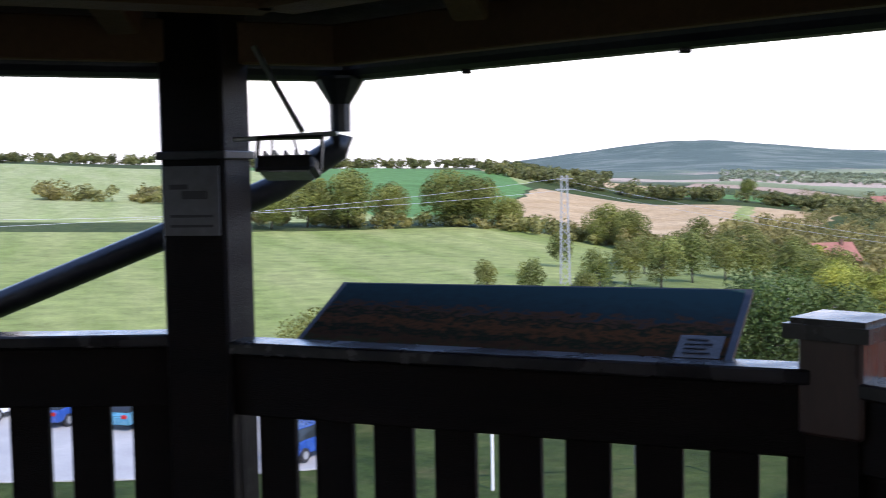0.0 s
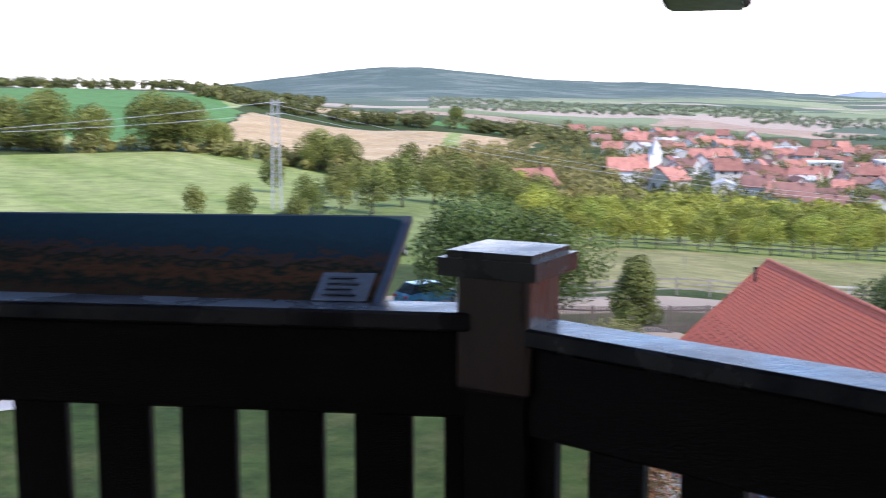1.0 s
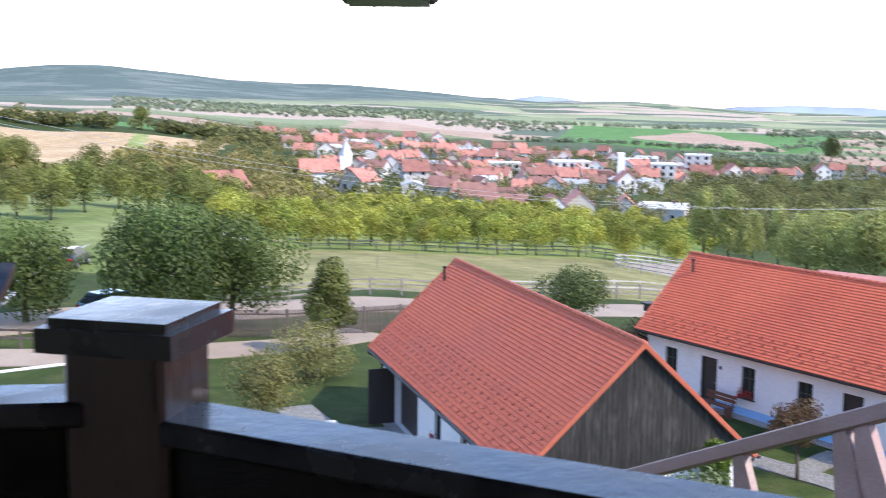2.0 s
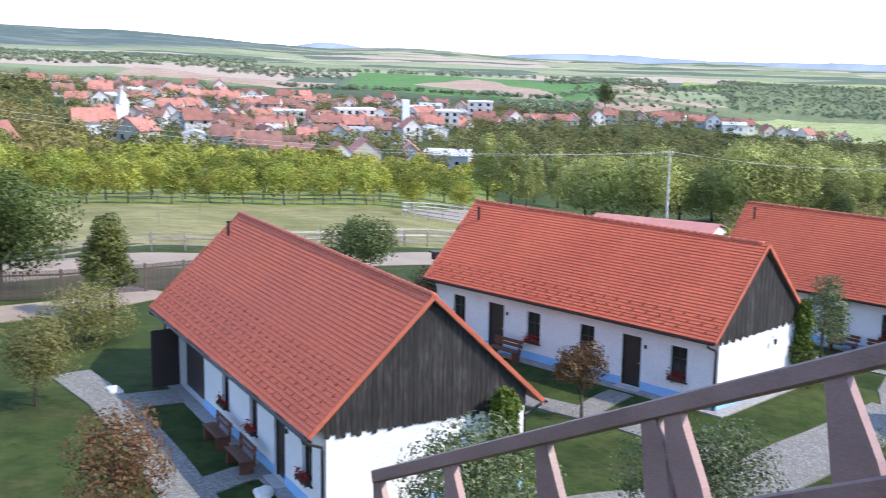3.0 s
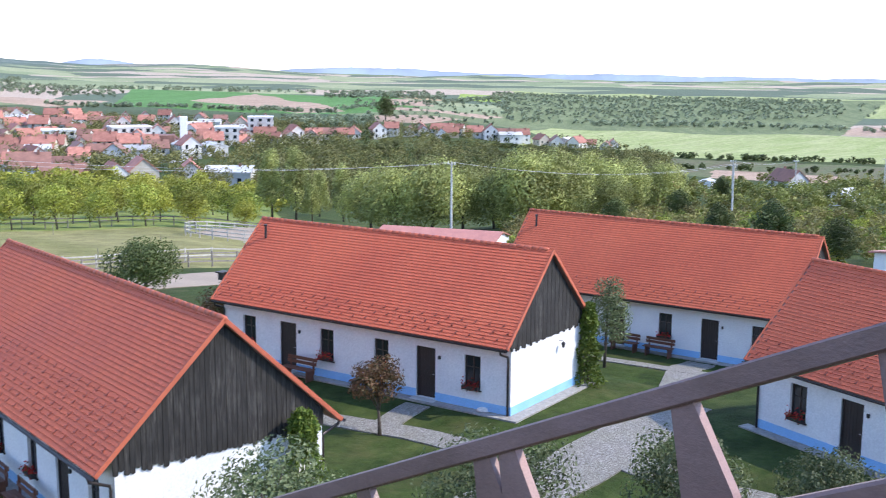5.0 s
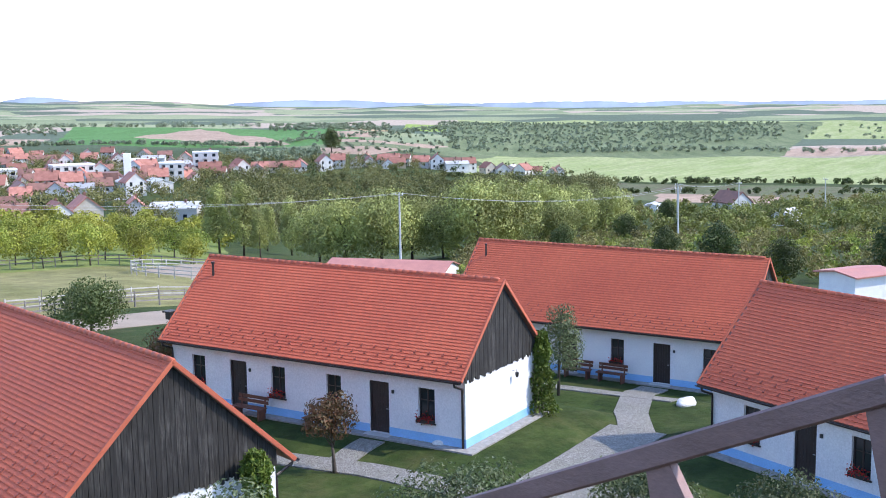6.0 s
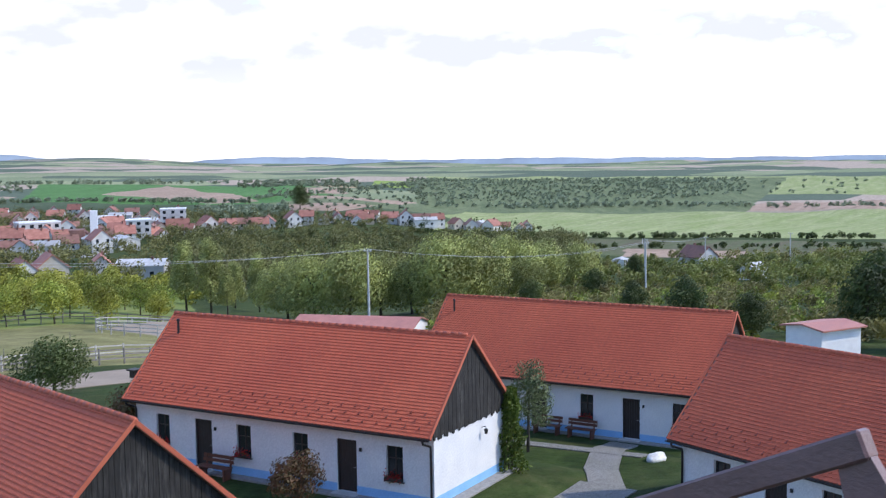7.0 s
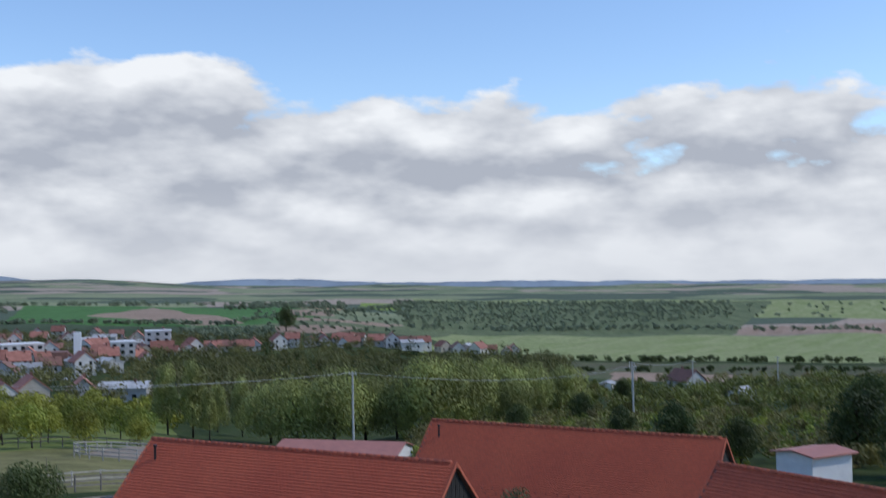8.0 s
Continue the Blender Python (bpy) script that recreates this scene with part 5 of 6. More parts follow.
for a, r, s in ((-8.8, 232, .75), (-7.0, 238, .95), (-4.9, 236, 1.05), (-3.0, 240, .8), (0.4, 238, 1.05), (2.0, 236, .95), (3.3, 240, .6), (8.3, 226, .75), (9.6, 222, .7), (15.3, 640, .9), (-12.5, 240, .5), (-10.6, 238, .65)):
    x, y, z = polar(a, r)
    plant_tree("field_tree", "large spreading green tree in the field hedge", BIG[rng.integers(3)], x, y, s, rng.uniform(0, 360), "field hedge trees")
WIL = [tree_parts(160 + i, 10.5, 5.6, 8000, 0.21, M_WILLOW, 0.08, (1, 1, 0.95), 18, 0.22) for i in range(3)]
for a, r, s in ((56.6, 184, 1.2), (58.2, 190, 1.15), (50.0, 188, 1.1), (51.7, 184, 1.15), (53.3, 190, 1.0), (59.9, 212, 1.1), (61.6, 228, 1.05), (48.6, 198, .95), (54.9, 186, .9), (63.2, 240, 1.0), (60.8, 196, .75)):
    x, y, z = polar(a, r)
    plant_tree("willow_tree", "rounded pale-green willow in the hollow", WIL[rng.integers(3)], x, y, s, rng.uniform(0, 360), "willows")
BIR = [tree_parts(170 + i, 14, 3.3, 5000, 0.20, M_WILLOW, 0.1, (1, 1, 1.2), 18, 0.18, True) for i in range(2)]
for a, r, s in ((43.6, 205, .95), (44.8, 203, 1.0), (47.2, 216, .85), (46.0, 225, .7), (45.6, 196, .65)):
    x, y, z = polar(a, r)
    plant_tree("birch_tree", "tall slender yellow-green birch", BIR[rng.integers(2)], x, y, s, rng.uniform(0, 360), "birches")
DK = [tree_parts(180 + i, 9, 4.0, 4500, 0.21, M_DARK, 0.1, (1, 1, 0.9), 14, 0.2) for i in range(2)]
for a, r, s in ((66.0, 130, .5), (68.5, 118, .6), (71.5, 108, .5), (76.8, 112, .8), (79, 100, .8), (81, 118, .9), (64.2, 205, .6), (66.4, 300, .7), (61.0, 150, .5), (49.5, 800, 1.9), (77.8, 150, .9)):
    x, y, z = polar(a, r)
    plant_tree("garden_tree", "dark green tree among the gardens", DK[rng.integers(2)], x, y, s, rng.uniform(0, 360), "garden belt trees")


def woods(name, label, spots, material, per, leaf, seed):
    """Many distant trees or bushes as one body of foliage with short stems."""
    g = np.random.default_rng(seed)
    pts, size, face = [], [], []
    for x, y, h, rad in spots:
        z = ground_z(x, y)
        k = 5
        c = np.stack([x + g.normal(size=k) * rad * 0.45, y + g.normal(size=k) * rad * 0.45, z + h * (0.20 + 0.48 * g.random(k))], 1)
        w = g.integers(0, k, per)
        d = g.normal(size=(per, 3))
        d /= np.linalg.norm(d, axis=1)[:, None]
        p = c[w] + d * (rad * 0.55) * (0.7 + 0.35 * g.random((per, 1))) * np.array([1, 1, 0.85])
        p[:, 2] = np.clip(p[:, 2], z, z + h)
        pts.append(p)
        face.append(d)
        size.append(np.full(per, leaf) * (0.6 + 0.8 * g.random(per)))
    ob = new(name, leaves(name, np.concatenate(pts), np.concatenate(size), material, seed, out=np.concatenate(face)))
    return tagged(ob, label, "trees", kind="stuff")


def scatter(n, a0, a1, r0, r1, h0, h1, seed, keep=None):
    g = np.random.default_rng(seed)
    out = []
    for _ in range(n):
        a, r = g.uniform(a0, a1), math.sqrt(g.uniform(r0 * r0, r1 * r1))
        if keep and not keep(a, r):
            continue
        h = g.uniform(h0, h1)
        x, y, _z = polar(a, r)
        out.append((x, y, h, h * g.uniform(0.4, 0.6)))
    return out


def band(n, pts, width, h0, h1, seed):
    """Along a line of (bearing, distance) points."""
    g = np.random.default_rng(seed)
    out = []
    for _ in range(n):
        k = g.integers(len(pts) - 1)
        f = g.random()
        a = pts[k][0] + (pts[k + 1][0] - pts[k][0]) * f
        r = pts[k][1] + (pts[k + 1][1] - pts[k][1]) * f + g.normal() * width
        h = g.uniform(h0, h1)
        x, y, _z = polar(a, r)
        out.append((x, y, h, h * g.uniform(0.45, 0.65)))
    return out


woods("orchard_undergrowth", "yellow-green trees behind the orchard rows", scatter(110, 18, 44, 205, 285, 4, 7, 1), M_ORCH, 240, 0.42, 1)
woods("hollow_wood", "dark green wood in the hollow below the village", scatter(330, 43, 64, 245, 570, 6, 11, 2), M_WOODS, 330, 0.44, 2)
woods("slope_wood", "green wood on the slope beside the village", scatter(170, 14, 24, 215, 420, 5, 9, 3, lambda a, r: r < 215 + (a - 12) * 40), M_HEDGE, 200, 0.5, 3)
woods("village_trees", "green trees between the village houses", scatter(950, 18, 54, 280, 720, 4, 9, 4), M_WOODS, 130, 0.42, 4)
woods("village_dark_trees", "dark green trees and hedges between the village houses", scatter(330, 20, 62, 300, 730, 3, 9, 44), M_DARK, 120, 0.45, 44)
woods("garden_belt", "mixed garden trees and bushes", scatter(260, 57, 84, 215, 380, 3, 6.5, 5), M_LEAF, 170, 0.38, 5)
woods("garden_hedges", "brownish garden bushes and hedges", scatter(200, 56, 84, 225, 420, 2, 4.5, 45), M_HEDGE, 130, 0.34, 45)
woods("vineyard_bushes", "vine rows and bushes turning yellow", scatter(460, 55, 84, 105, 225, 1.2, 2.4, 6), M_ORCH, 100, 0.2, 6)
woods("vineyard_scrub", "brown and green scrub between the vine rows", scatter(340, 55, 84, 100, 225, 1.4, 3.4, 46), M_HEDGE, 130, 0.22, 46)
woods("near_scrub", "dense bushes behind the cottages", scatter(130, 58, 84, 78, 125, 1.8, 3.8, 26, lambda a, r: not 70 < a < 78), M_LEAF, 420, 0.17, 26)
woods("hedge_scrub", "mixed hedge of green and reddish bushes between the fields", band(90, [(-14, 242), (-4, 240), (4, 238), (7, 232), (11, 222), (14, 225)], 5, 2.5, 5, 7), M_HEDGE, 190, 0.42, 7)
woods("slope_hedge", "low hedge on the upper field", band(50, [(-20, 330), (-13, 320), (-12, 300)], 5, 3, 7, 8), M_HEDGE, 150, 0.5, 8)
woods("crest_wood", "line of woodland along the field crest", band(220, [(-34, 740), (-20, 745), (-8, 750), (3, 800), (9, 860)], 10, 5, 9, 9), M_WOODS, 170, 0.9, 9)
woods("stubble_hedge", "hedgerow above the stubble field", band(150, [(2, 590), (8, 590), (14, 580), (20, 575), (24, 600)], 8, 5, 10, 10), M_WOODS, 110, 0.9, 10)
woods("valley_hedge", "dark hedgerow along the valley field", band(150, [(55, 620), (62, 600), (70, 575), (84, 555)], 4, 1.8, 4.2, 11) + band(40, [(64, 505), (72, 480), (84, 470)], 4, 1.5, 3.5, 48), M_DARK, 80, 0.55, 11)
woods("far_scrub", "scrub-covered hillside across the valley", scatter(2000, 55, 72, 900, 1600, 1.5, 4.0, 12, lambda a, r: r > 880 + (a - 55) * 16) + scatter(500, 48, 56, 800, 1300, 1.5, 3.5, 49, lambda a, r: (a * 1.7 + r * 0.011) % 1 < 0.42), M_FARHAZE, 26, 0.95, 12)
woods("far_hedges", "distant hedgerows between the fields", band(120, [(33, 905), (40, 885), (47, 870)], 4, 2, 5, 13) + band(90, [(47, 900), (53, 1130), (56, 1400)], 6, 2.5, 6, 14) + band(130, [(60, 960), (68, 985), (84, 960)], 12, 2.5, 6, 15) + band(70, [(36, 1350), (46, 1330)], 8, 4, 8, 16) + scatter(70, 66, 84, 1150, 1500, 3, 6, 51), M_FARHAZE, 40, 1.0, 13)
woods("far_copse", "copses on the slopes behind the village, paled for haze", scatter(220, 46.5, 52.5, 1180, 1420, 3, 5, 52) + scatter(200, 30, 36.6, 1100, 1500, 3, 5, 53) + scatter(60, 44.5, 49, 700, 790, 4, 8, 54), M_FARHAZE, 50, 1.0, 52)
woods("far_forest", "forest below the hills, leaves paled for haze", scatter(900, 14, 32, 1250, 2100, 3, 6.5, 17), M_FARHAZE, 36, 1.4, 17)


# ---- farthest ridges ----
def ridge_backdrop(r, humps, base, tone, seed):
    """A line of hills, blue haze painted into its colour: bearing, half-width in degrees and height of each hump."""
    k = Nodes("haze_tinted_ridge")
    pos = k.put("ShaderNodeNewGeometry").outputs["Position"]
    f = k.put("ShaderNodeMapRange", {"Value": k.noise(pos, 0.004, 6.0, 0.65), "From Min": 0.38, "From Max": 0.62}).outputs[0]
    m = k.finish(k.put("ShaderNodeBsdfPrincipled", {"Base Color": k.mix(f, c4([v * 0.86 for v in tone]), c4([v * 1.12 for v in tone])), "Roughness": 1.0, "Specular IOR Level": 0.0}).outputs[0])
    bm = bmesh.new()
    rows = []
    for a in np.arange(-36, 92, 0.25):
        h = base + sum(hh * math.exp(-((a - c) / w) ** 2) for c, w, hh in humps)
        h += 7 * noise.noise((a * 0.5, seed, 0)) + 2.5 * noise.noise((a * 2.1, seed, 4))
        q = Vector((math.sin(radians(a)), math.cos(radians(a)), 0))
        rows.append([bm.verts.new(q * (r + dr) + Vector((0, 0, z))) for dr, z in ((-150, -120), (-40, -120 + (h + 120) * 0.6), (0, h), (60, -120))])
    for u, v in zip(rows, rows[1:]):
        for i in range(3):
            bm.faces.new((u[i], u[i + 1], v[i + 1], v[i]))
    bmesh.ops.recalc_face_normals(bm, faces=bm.faces)
    tagged(part("backdrop", bm, m, None, "", True), "distant line of hills with blue haze painted into its colour", "hills", kind="structure")


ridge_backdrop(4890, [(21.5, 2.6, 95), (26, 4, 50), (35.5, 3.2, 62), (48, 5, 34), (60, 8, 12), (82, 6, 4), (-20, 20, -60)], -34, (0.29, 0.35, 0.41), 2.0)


# ---- village ----
def village_proto(i, w, d, hw, hr, wall_m, roof_m):
    """One dwelling at the origin: body with gables, pitched roof, chimney, windows."""
    t = thing("village_house", "", "house", pose(0, 0, -900), "village houses")
    bm = bmesh.new()
    prism(bm, [(-d / 2, -3), (d / 2, -3), (d / 2, hw), (0, hw + hr), (-d / 2, hw)], (0, 1, 0), (0, 0, 1), (1, 0, 0), -w / 2, w / 2)
    part("wall", bm, wall_m, t)
    bm = bmesh.new()
    e, k = 0.5, hr / (d / 2)
    prism(bm, [(-d / 2 - e, hw - e * k), (0, hw + hr), (d / 2 + e, hw - e * k), (d / 2 + e, hw - e * k + 0.3), (0, hw + hr + 0.3), (-d / 2 - e, hw - e * k + 0.3)], (0, 1, 0), (0, 0, 1), (1, 0, 0), -w / 2 - 0.3, w / 2 + 0.3)
    roof_ob = part("roof", bm, roof_m, t)
    part("chimney", boxed(((w * 0.2, -0.9, hw + hr * 0.6), (w * 0.2 + 0.6, -0.3, hw + hr + 0.9))), M_VROOFB, roof_ob)
    nf = max(2, int(hw // 2.7))
    for fl in range(nf if hw > 4.5 else 1):
        z = 1.0 + 2.8 * fl
        for s in (-1, 1):
            for q in range(max(2, int(w / 4.5))):
                x = -w / 2 + (q + 0.5) * w / max(2, int(w / 4.5))
                lo, hi = (x - 0.55, s * d / 2 - 0.05, z), (x + 0.55, s * d / 2 + 0.05, z + 1.4)
                part("window", boxed((lo, hi)), M_GLASS, t)
        for q in (-1, 1):
            part("window", boxed(((w / 2 - 0.05, q * d / 4 - 0.5, z), (w / 2 + 0.05, q * d / 4 + 0.5, z + 1.4))), M_GLASS, t)
            part("window", boxed(((-w / 2 - 0.05, q * d / 4 - 0.5, z), (-w / 2 + 0.05, q * d / 4 + 0.5, z + 1.4))), M_GLASS, t)
    return t


PROTOS = [(village_proto(0, 9.5, 7.5, 3.4, 3.1, M_VWHITE, M_VROOF), "white rendered village house with red tile roof"), (village_proto(1, 10.5, 8, 3.5, 3.3, M_CREAM, M_VROOF), "cream village house with faded red tile roof"),
          (village_proto(2, 8.5, 7.5, 5.2, 3.2, M_VWHITE, M_VROOF), "two-storey white village house with red roof"), (village_proto(3, 10, 7.5, 3.4, 3.0, M_GREYW, M_VROOFB), "grey village house with brown tile roof"),
          (village_proto(4, 13, 8, 4.0, 1.4, M_VWHITE, M_VROOFG), "long white building with pale grey roof"), (village_proto(5, 14, 7, 3.0, 2.8, M_CREAM, M_VROOFB), "long low house with dark red tile roof")]
g = np.random.default_rng(21)
TAKEN = []


def village_house(k, x, y, turn, s=1.0):
    if any((x - p) ** 2 + (y - q) ** 2 < 75 for p, q in TAKEN):
        return
    TAKEN.append((x, y))
    ob = copy_thing(PROTOS[k][0], pose(x, y, ground_z(x, y) - 0.1, 0, 0, turn) @ Matrix.Scale(s, 4))
    tagged(ob, PROTOS[k][1])


for k, x, y, turn in ((0, 82, 236, 10), (1, 268, 134, 20), (3, 335, 125, 60), (3, 262, 140, 100), (1, 150, 306, 30), (2, 445, 470, 40)):
    village_house(k, x, y, turn)
for a0, r0, a1, r1, n in ((31, 312, 43, 325, 6), (25, 345, 36, 362, 7), (26, 385, 35, 400, 8), (24.5, 425, 38, 438, 20), (26, 455, 42, 470, 12), (24, 490, 42, 500, 25), (23, 528, 44, 545, 28), (22.5, 570, 45, 590, 28), (21, 615, 47, 632, 32), (46, 640, 53, 680, 15), (51, 700, 61.5, 660, 22), (40, 560, 46, 600, 10), (22, 655, 44, 672, 30), (24, 700, 44, 715, 18)):
    for k in range(n):
        f = (k + g.random() * 0.7) / n
        x, y, z = polar(a0 + (a1 - a0) * f, r0 + (r1 - r0) * f + g.normal() * 6)
        village_house(int(g.choice(6, p=[.3, .2, .15, .12, .08, .15])), x, y, -(a0 + (a1 - a0) * f) + g.choice([0, 90]) + g.normal() * 14, 0.8 + 0.3 * g.random())
for p, _ in PROTOS:
    for o in list(p.children_recursive) + [p]:
        bpy.data.objects.remove(o)


def church(x, y):
    t = thing("chapel", "small white chapel with slim spire in the village", "church", pose(x, y, ground_z(x, y), 0, 0, -20))
    bm = bmesh.new()
    prism(bm, [(-4, -3), (4, -3), (4, 4.5), (0, 8), (-4, 4.5)], (0, 1, 0), (0, 0, 1), (1, 0, 0), -9, 4)
    part("nave", bm, M_WHITE, t)
    bm = bmesh.new()
    prism(bm, [(-4.5, 4.0), (0, 8.0), (4.5, 4.0), (4.5, 4.35), (0, 8.35), (-4.5, 4.35)], (0, 1, 0), (0, 0, 1), (1, 0, 0), -9.3, 4.2)
    part("roof", bm, M_VROOF, t)
    part("tower", boxed(((4, -1.9, -3), (7.8, 1.9, 9.5))), M_WHITE, t)
    part("spire", tubed([(5.9, 0, 9.5), (5.9, 0, 9.6), (5.9, 0, 14.5)], [2.6, 2.5, 0.06], 4), M_VROOFG, t, "grey pointed spire")
    for z in (3, 6.8):
        part("window", boxed(((7.75, -0.5, z), (7.86, 0.5, z + 1.5))), M_GLASS, t)


church(150, 330)


def apartment(x, y, turn, w, d, floors, label):
    t = thing("apartment_block", label, "apartment building", pose(x, y, ground_z(x, y), 0, 0, turn), "village apartment blocks")
    h = floors * 3.0
    part("wall", boxed(((-w / 2, -d / 2, -4), (w / 2, d / 2, h))), M_VWHITE, t)
    part("parapet", boxed(((-w / 2 - 0.2, -d / 2 - 0.2, h), (w / 2 + 0.2, d / 2 + 0.2, h + 0.5))), M_WHITE, t)
    me = mesh_of("window", boxed(((-0.8, -0.06, 0), (0.8, 0.06, 1.5))), M_GLASS)
    bal = mesh_of("balcony", boxed(((-1.6, -1.2, 0), (1.6, 0, 0.15)), ((-1.6, -1.2, 0.15), (1.6, -1.1, 1.0))), M_GREYW)
    for f in range(floors):
        for k in range(int(w / 3.4)):
            xx = -w / 2 + (k + 0.5) * w / int(w / 3.4)
            for s in (-1, 1):
                piece("window", me, t, pose(xx, s * d / 2, 0.9 + 3 * f))
            if k % 2 and f:
                piece("balcony", bal, t, pose(xx, -d / 2, 3.0 * f))
        for k in range(int(d / 4)):
            yy = -d / 2 + (k + 0.5) * d / int(d / 4)
            for s in (-1, 1):
                piece("window", me, t, pose(s * w / 2, yy, 0.9 + 3 * f, 0, 0, 90))


for a, r, tn, w, d, f in ((36.8, 505, -25, 17, 11, 3), (41.5, 540, -40, 11, 10, 3), (43.2, 600, -45, 13, 11, 4), (33.5, 520, -30, 14, 11, 2)):
    x, y, z = polar(a, r)
    apartment(x, y, tn, w, d, f, "white modern apartment block with flat roof")
x, y, z = polar(39.4, 500)
t = thing("belfry", "tall white concrete belfry slab in the village", "tower", pose(x, y, z, 0, 0, -40))
part("slab", boxed(((-1.6, -2.2, -3), (1.6, 2.2, 14.5)), bevel=0.1), M_WHITE, t)
part("louvre", boxed(((-1.65, -1.0, 10.5), (1.65, 1.0, 13))), M_GREYW, t)
apt = thing("church_hall", "dark brown modern hall beside the belfry", "building", pose(x - 12, y + 4, z, 0, 0, -40))
part("wall", boxed(((-8, -6, -3), (8, 6, 7)), bevel=0.1), M_VROOFB, apt)
part("window", boxed(((-6, -6.06, 2), (6, -6.0, 4))), M_GLASS, apt)
for pts, wd in (([(262, 330), (285, 345), (300, 362), (330, 385)], 7), ([(150, 312), (190, 372), (240, 430)], 5)):
    ribbon("road", pts, wd, 0.25, M_ASPH, "pale village road", "road")


# ---- paddock, fences, riding ring ----
ribbon("track", [(8, 66), (20, 66.5), (28, 67.5), (35, 68), (44, 67.5), (55, 65.8), (66, 65), (80, 60)], 6.4, 0.06, M_SAND, "pale sandy track along the paddock", "track")
ribbon("track", [(4, 60), (11, 56.5), (18, 55.2), (24, 55.4), (29, 57.6)], 3.6, 0.05, M_SAND, "pale trodden sand beside the fence", "track")
ribbon("road", [(8, 70), (16, 91), (23, 106), (31, 119), (44, 134), (52, 140)], 4.5, 0.08, M_ASPH, "pale lane through the meadow", "road")
ribbon("pavement", [(-60, 54), (-30, 54), (-14, 56), (-7, 58)], 20, 0.05, M_ASPH, "pale asphalt car park", "car park", 12)


def fence(name, label, pts, post_m, gap, height, rails, group, pr=0.055, rail_h=0.11, pickets=0.0):
    t = thing(name, label, "fence", None, group)
    pm = mesh_of("post", boxed(((-pr, -pr, -0.4), (pr, pr, height)), bevel=0.01), post_m)
    pick = mesh_of("picket", boxed(((-0.045, -0.012, 0.05), (0.045, 0.012, height - 0.05))), post_m) if pickets else None
    cnt = 0
    for a, b in zip(pts, pts[1:]):
        A, B = Vector(a), Vector(b)
        n = max(1, round((B - A).length / gap))
        ang = math.degrees(math.atan2((B - A).y, (B - A).x))
        for k in range(n):
            p, q = A + (B - A) * k / n, A + (B - A) * (k + 1) / n
            zp, zq = ground_z(*p), ground_z(*q)
            piece("post", pm, t, pose(p.x, p.y, zp, 0, 0, ang))
            for h in rails:
                bm = bmesh.new()
                beam(bm, (p.x, p.y, zp + h), (q.x, q.y, zq + h), 0.05, rail_h)
                part("rail", bm, post_m, t)
            if pickets:
                m = int((q - p).length / pickets)
                for j in range(m):
                    c = p + (q - p) * (j + 0.5) / m
                    if cnt < 300:
                        piece("picket", pick, t, pose(c.x, c.y, ground_z(*c), 0, 0, ang) @ Matrix.Translation((0, -0.05, 0)))
                    cnt += 1
    return t


fence("paddock_fence", "weathered grey post-and-rail paddock fence", [(24, 68), (36.2, 72.2), (50, 73.5), (62.2, 73.0), (75, 72.0)], M_FENCE, 2.6, 1.35, (0.5, 0.85, 1.2), "paddock fences")
fence("paddock_fence", "weathered grey post-and-rail paddock fence", [(45, 132), (58, 134.5), (80, 130), (102, 123), (112, 112)], M_FENCE, 3.0, 1.3, (0.7, 1.15), "paddock fences")
fence("paddock_fence", "pale post-and-rail fence beside the track", [(50, 76), (66, 77.5), (78, 74)], M_FENCEW, 3.0, 1.3, (0.6, 1.15), "paddock fences")
fence("picket_fence", "dark brown wooden picket fence along the yard", [(20.5, 58.6), (23.8, 57.7), (28.4, 57.4), (31.3, 58.4), (37, 59.6)], M_PICKET, 2.4, 1.6, (0.4, 1.3), "yard fences", 0.06, 0.08, 0.16)
fence("yard_fence", "dark low rail fence by the car park", [(6, 62), (12, 57.5), (20.5, 58.6)], M_PICKET, 2.2, 1.1, (0.6, 1.0), "yard fences")
ring = [(94.5 + 7.5 * math.cos(a), 104 + 7.5 * math.sin(a)) for a in np.linspace(0, 2 * math.pi, 25)]
sheet("arena", ring[:-1], 0.35, M_SAND, "round sand riding arena", "riding arena", z=ground_z(94.5, 104))
fence("arena_fence", "pale round riding arena fence with two rails", ring, M_FENCEW, 2.4, 1.5, (0.5, 0.95, 1.4), "paddock fences", 0.06, 0.12)
x, y, z = polar(34, 118)
for k, (a, r) in enumerate(((27, 105), (31, 112), (35, 100), (29, 128), (38, 118), (33, 140))):
    x, y, z = polar(a, r)
    t = thing("paddock_stake", "thin grey electric fence stake", "stake", pose(x, y, z), "paddock stakes")
    part("rod", tubed([(0, 0, -0.3), (0, 0, 1.3)], 0.03, 6), M_FENCE, t)


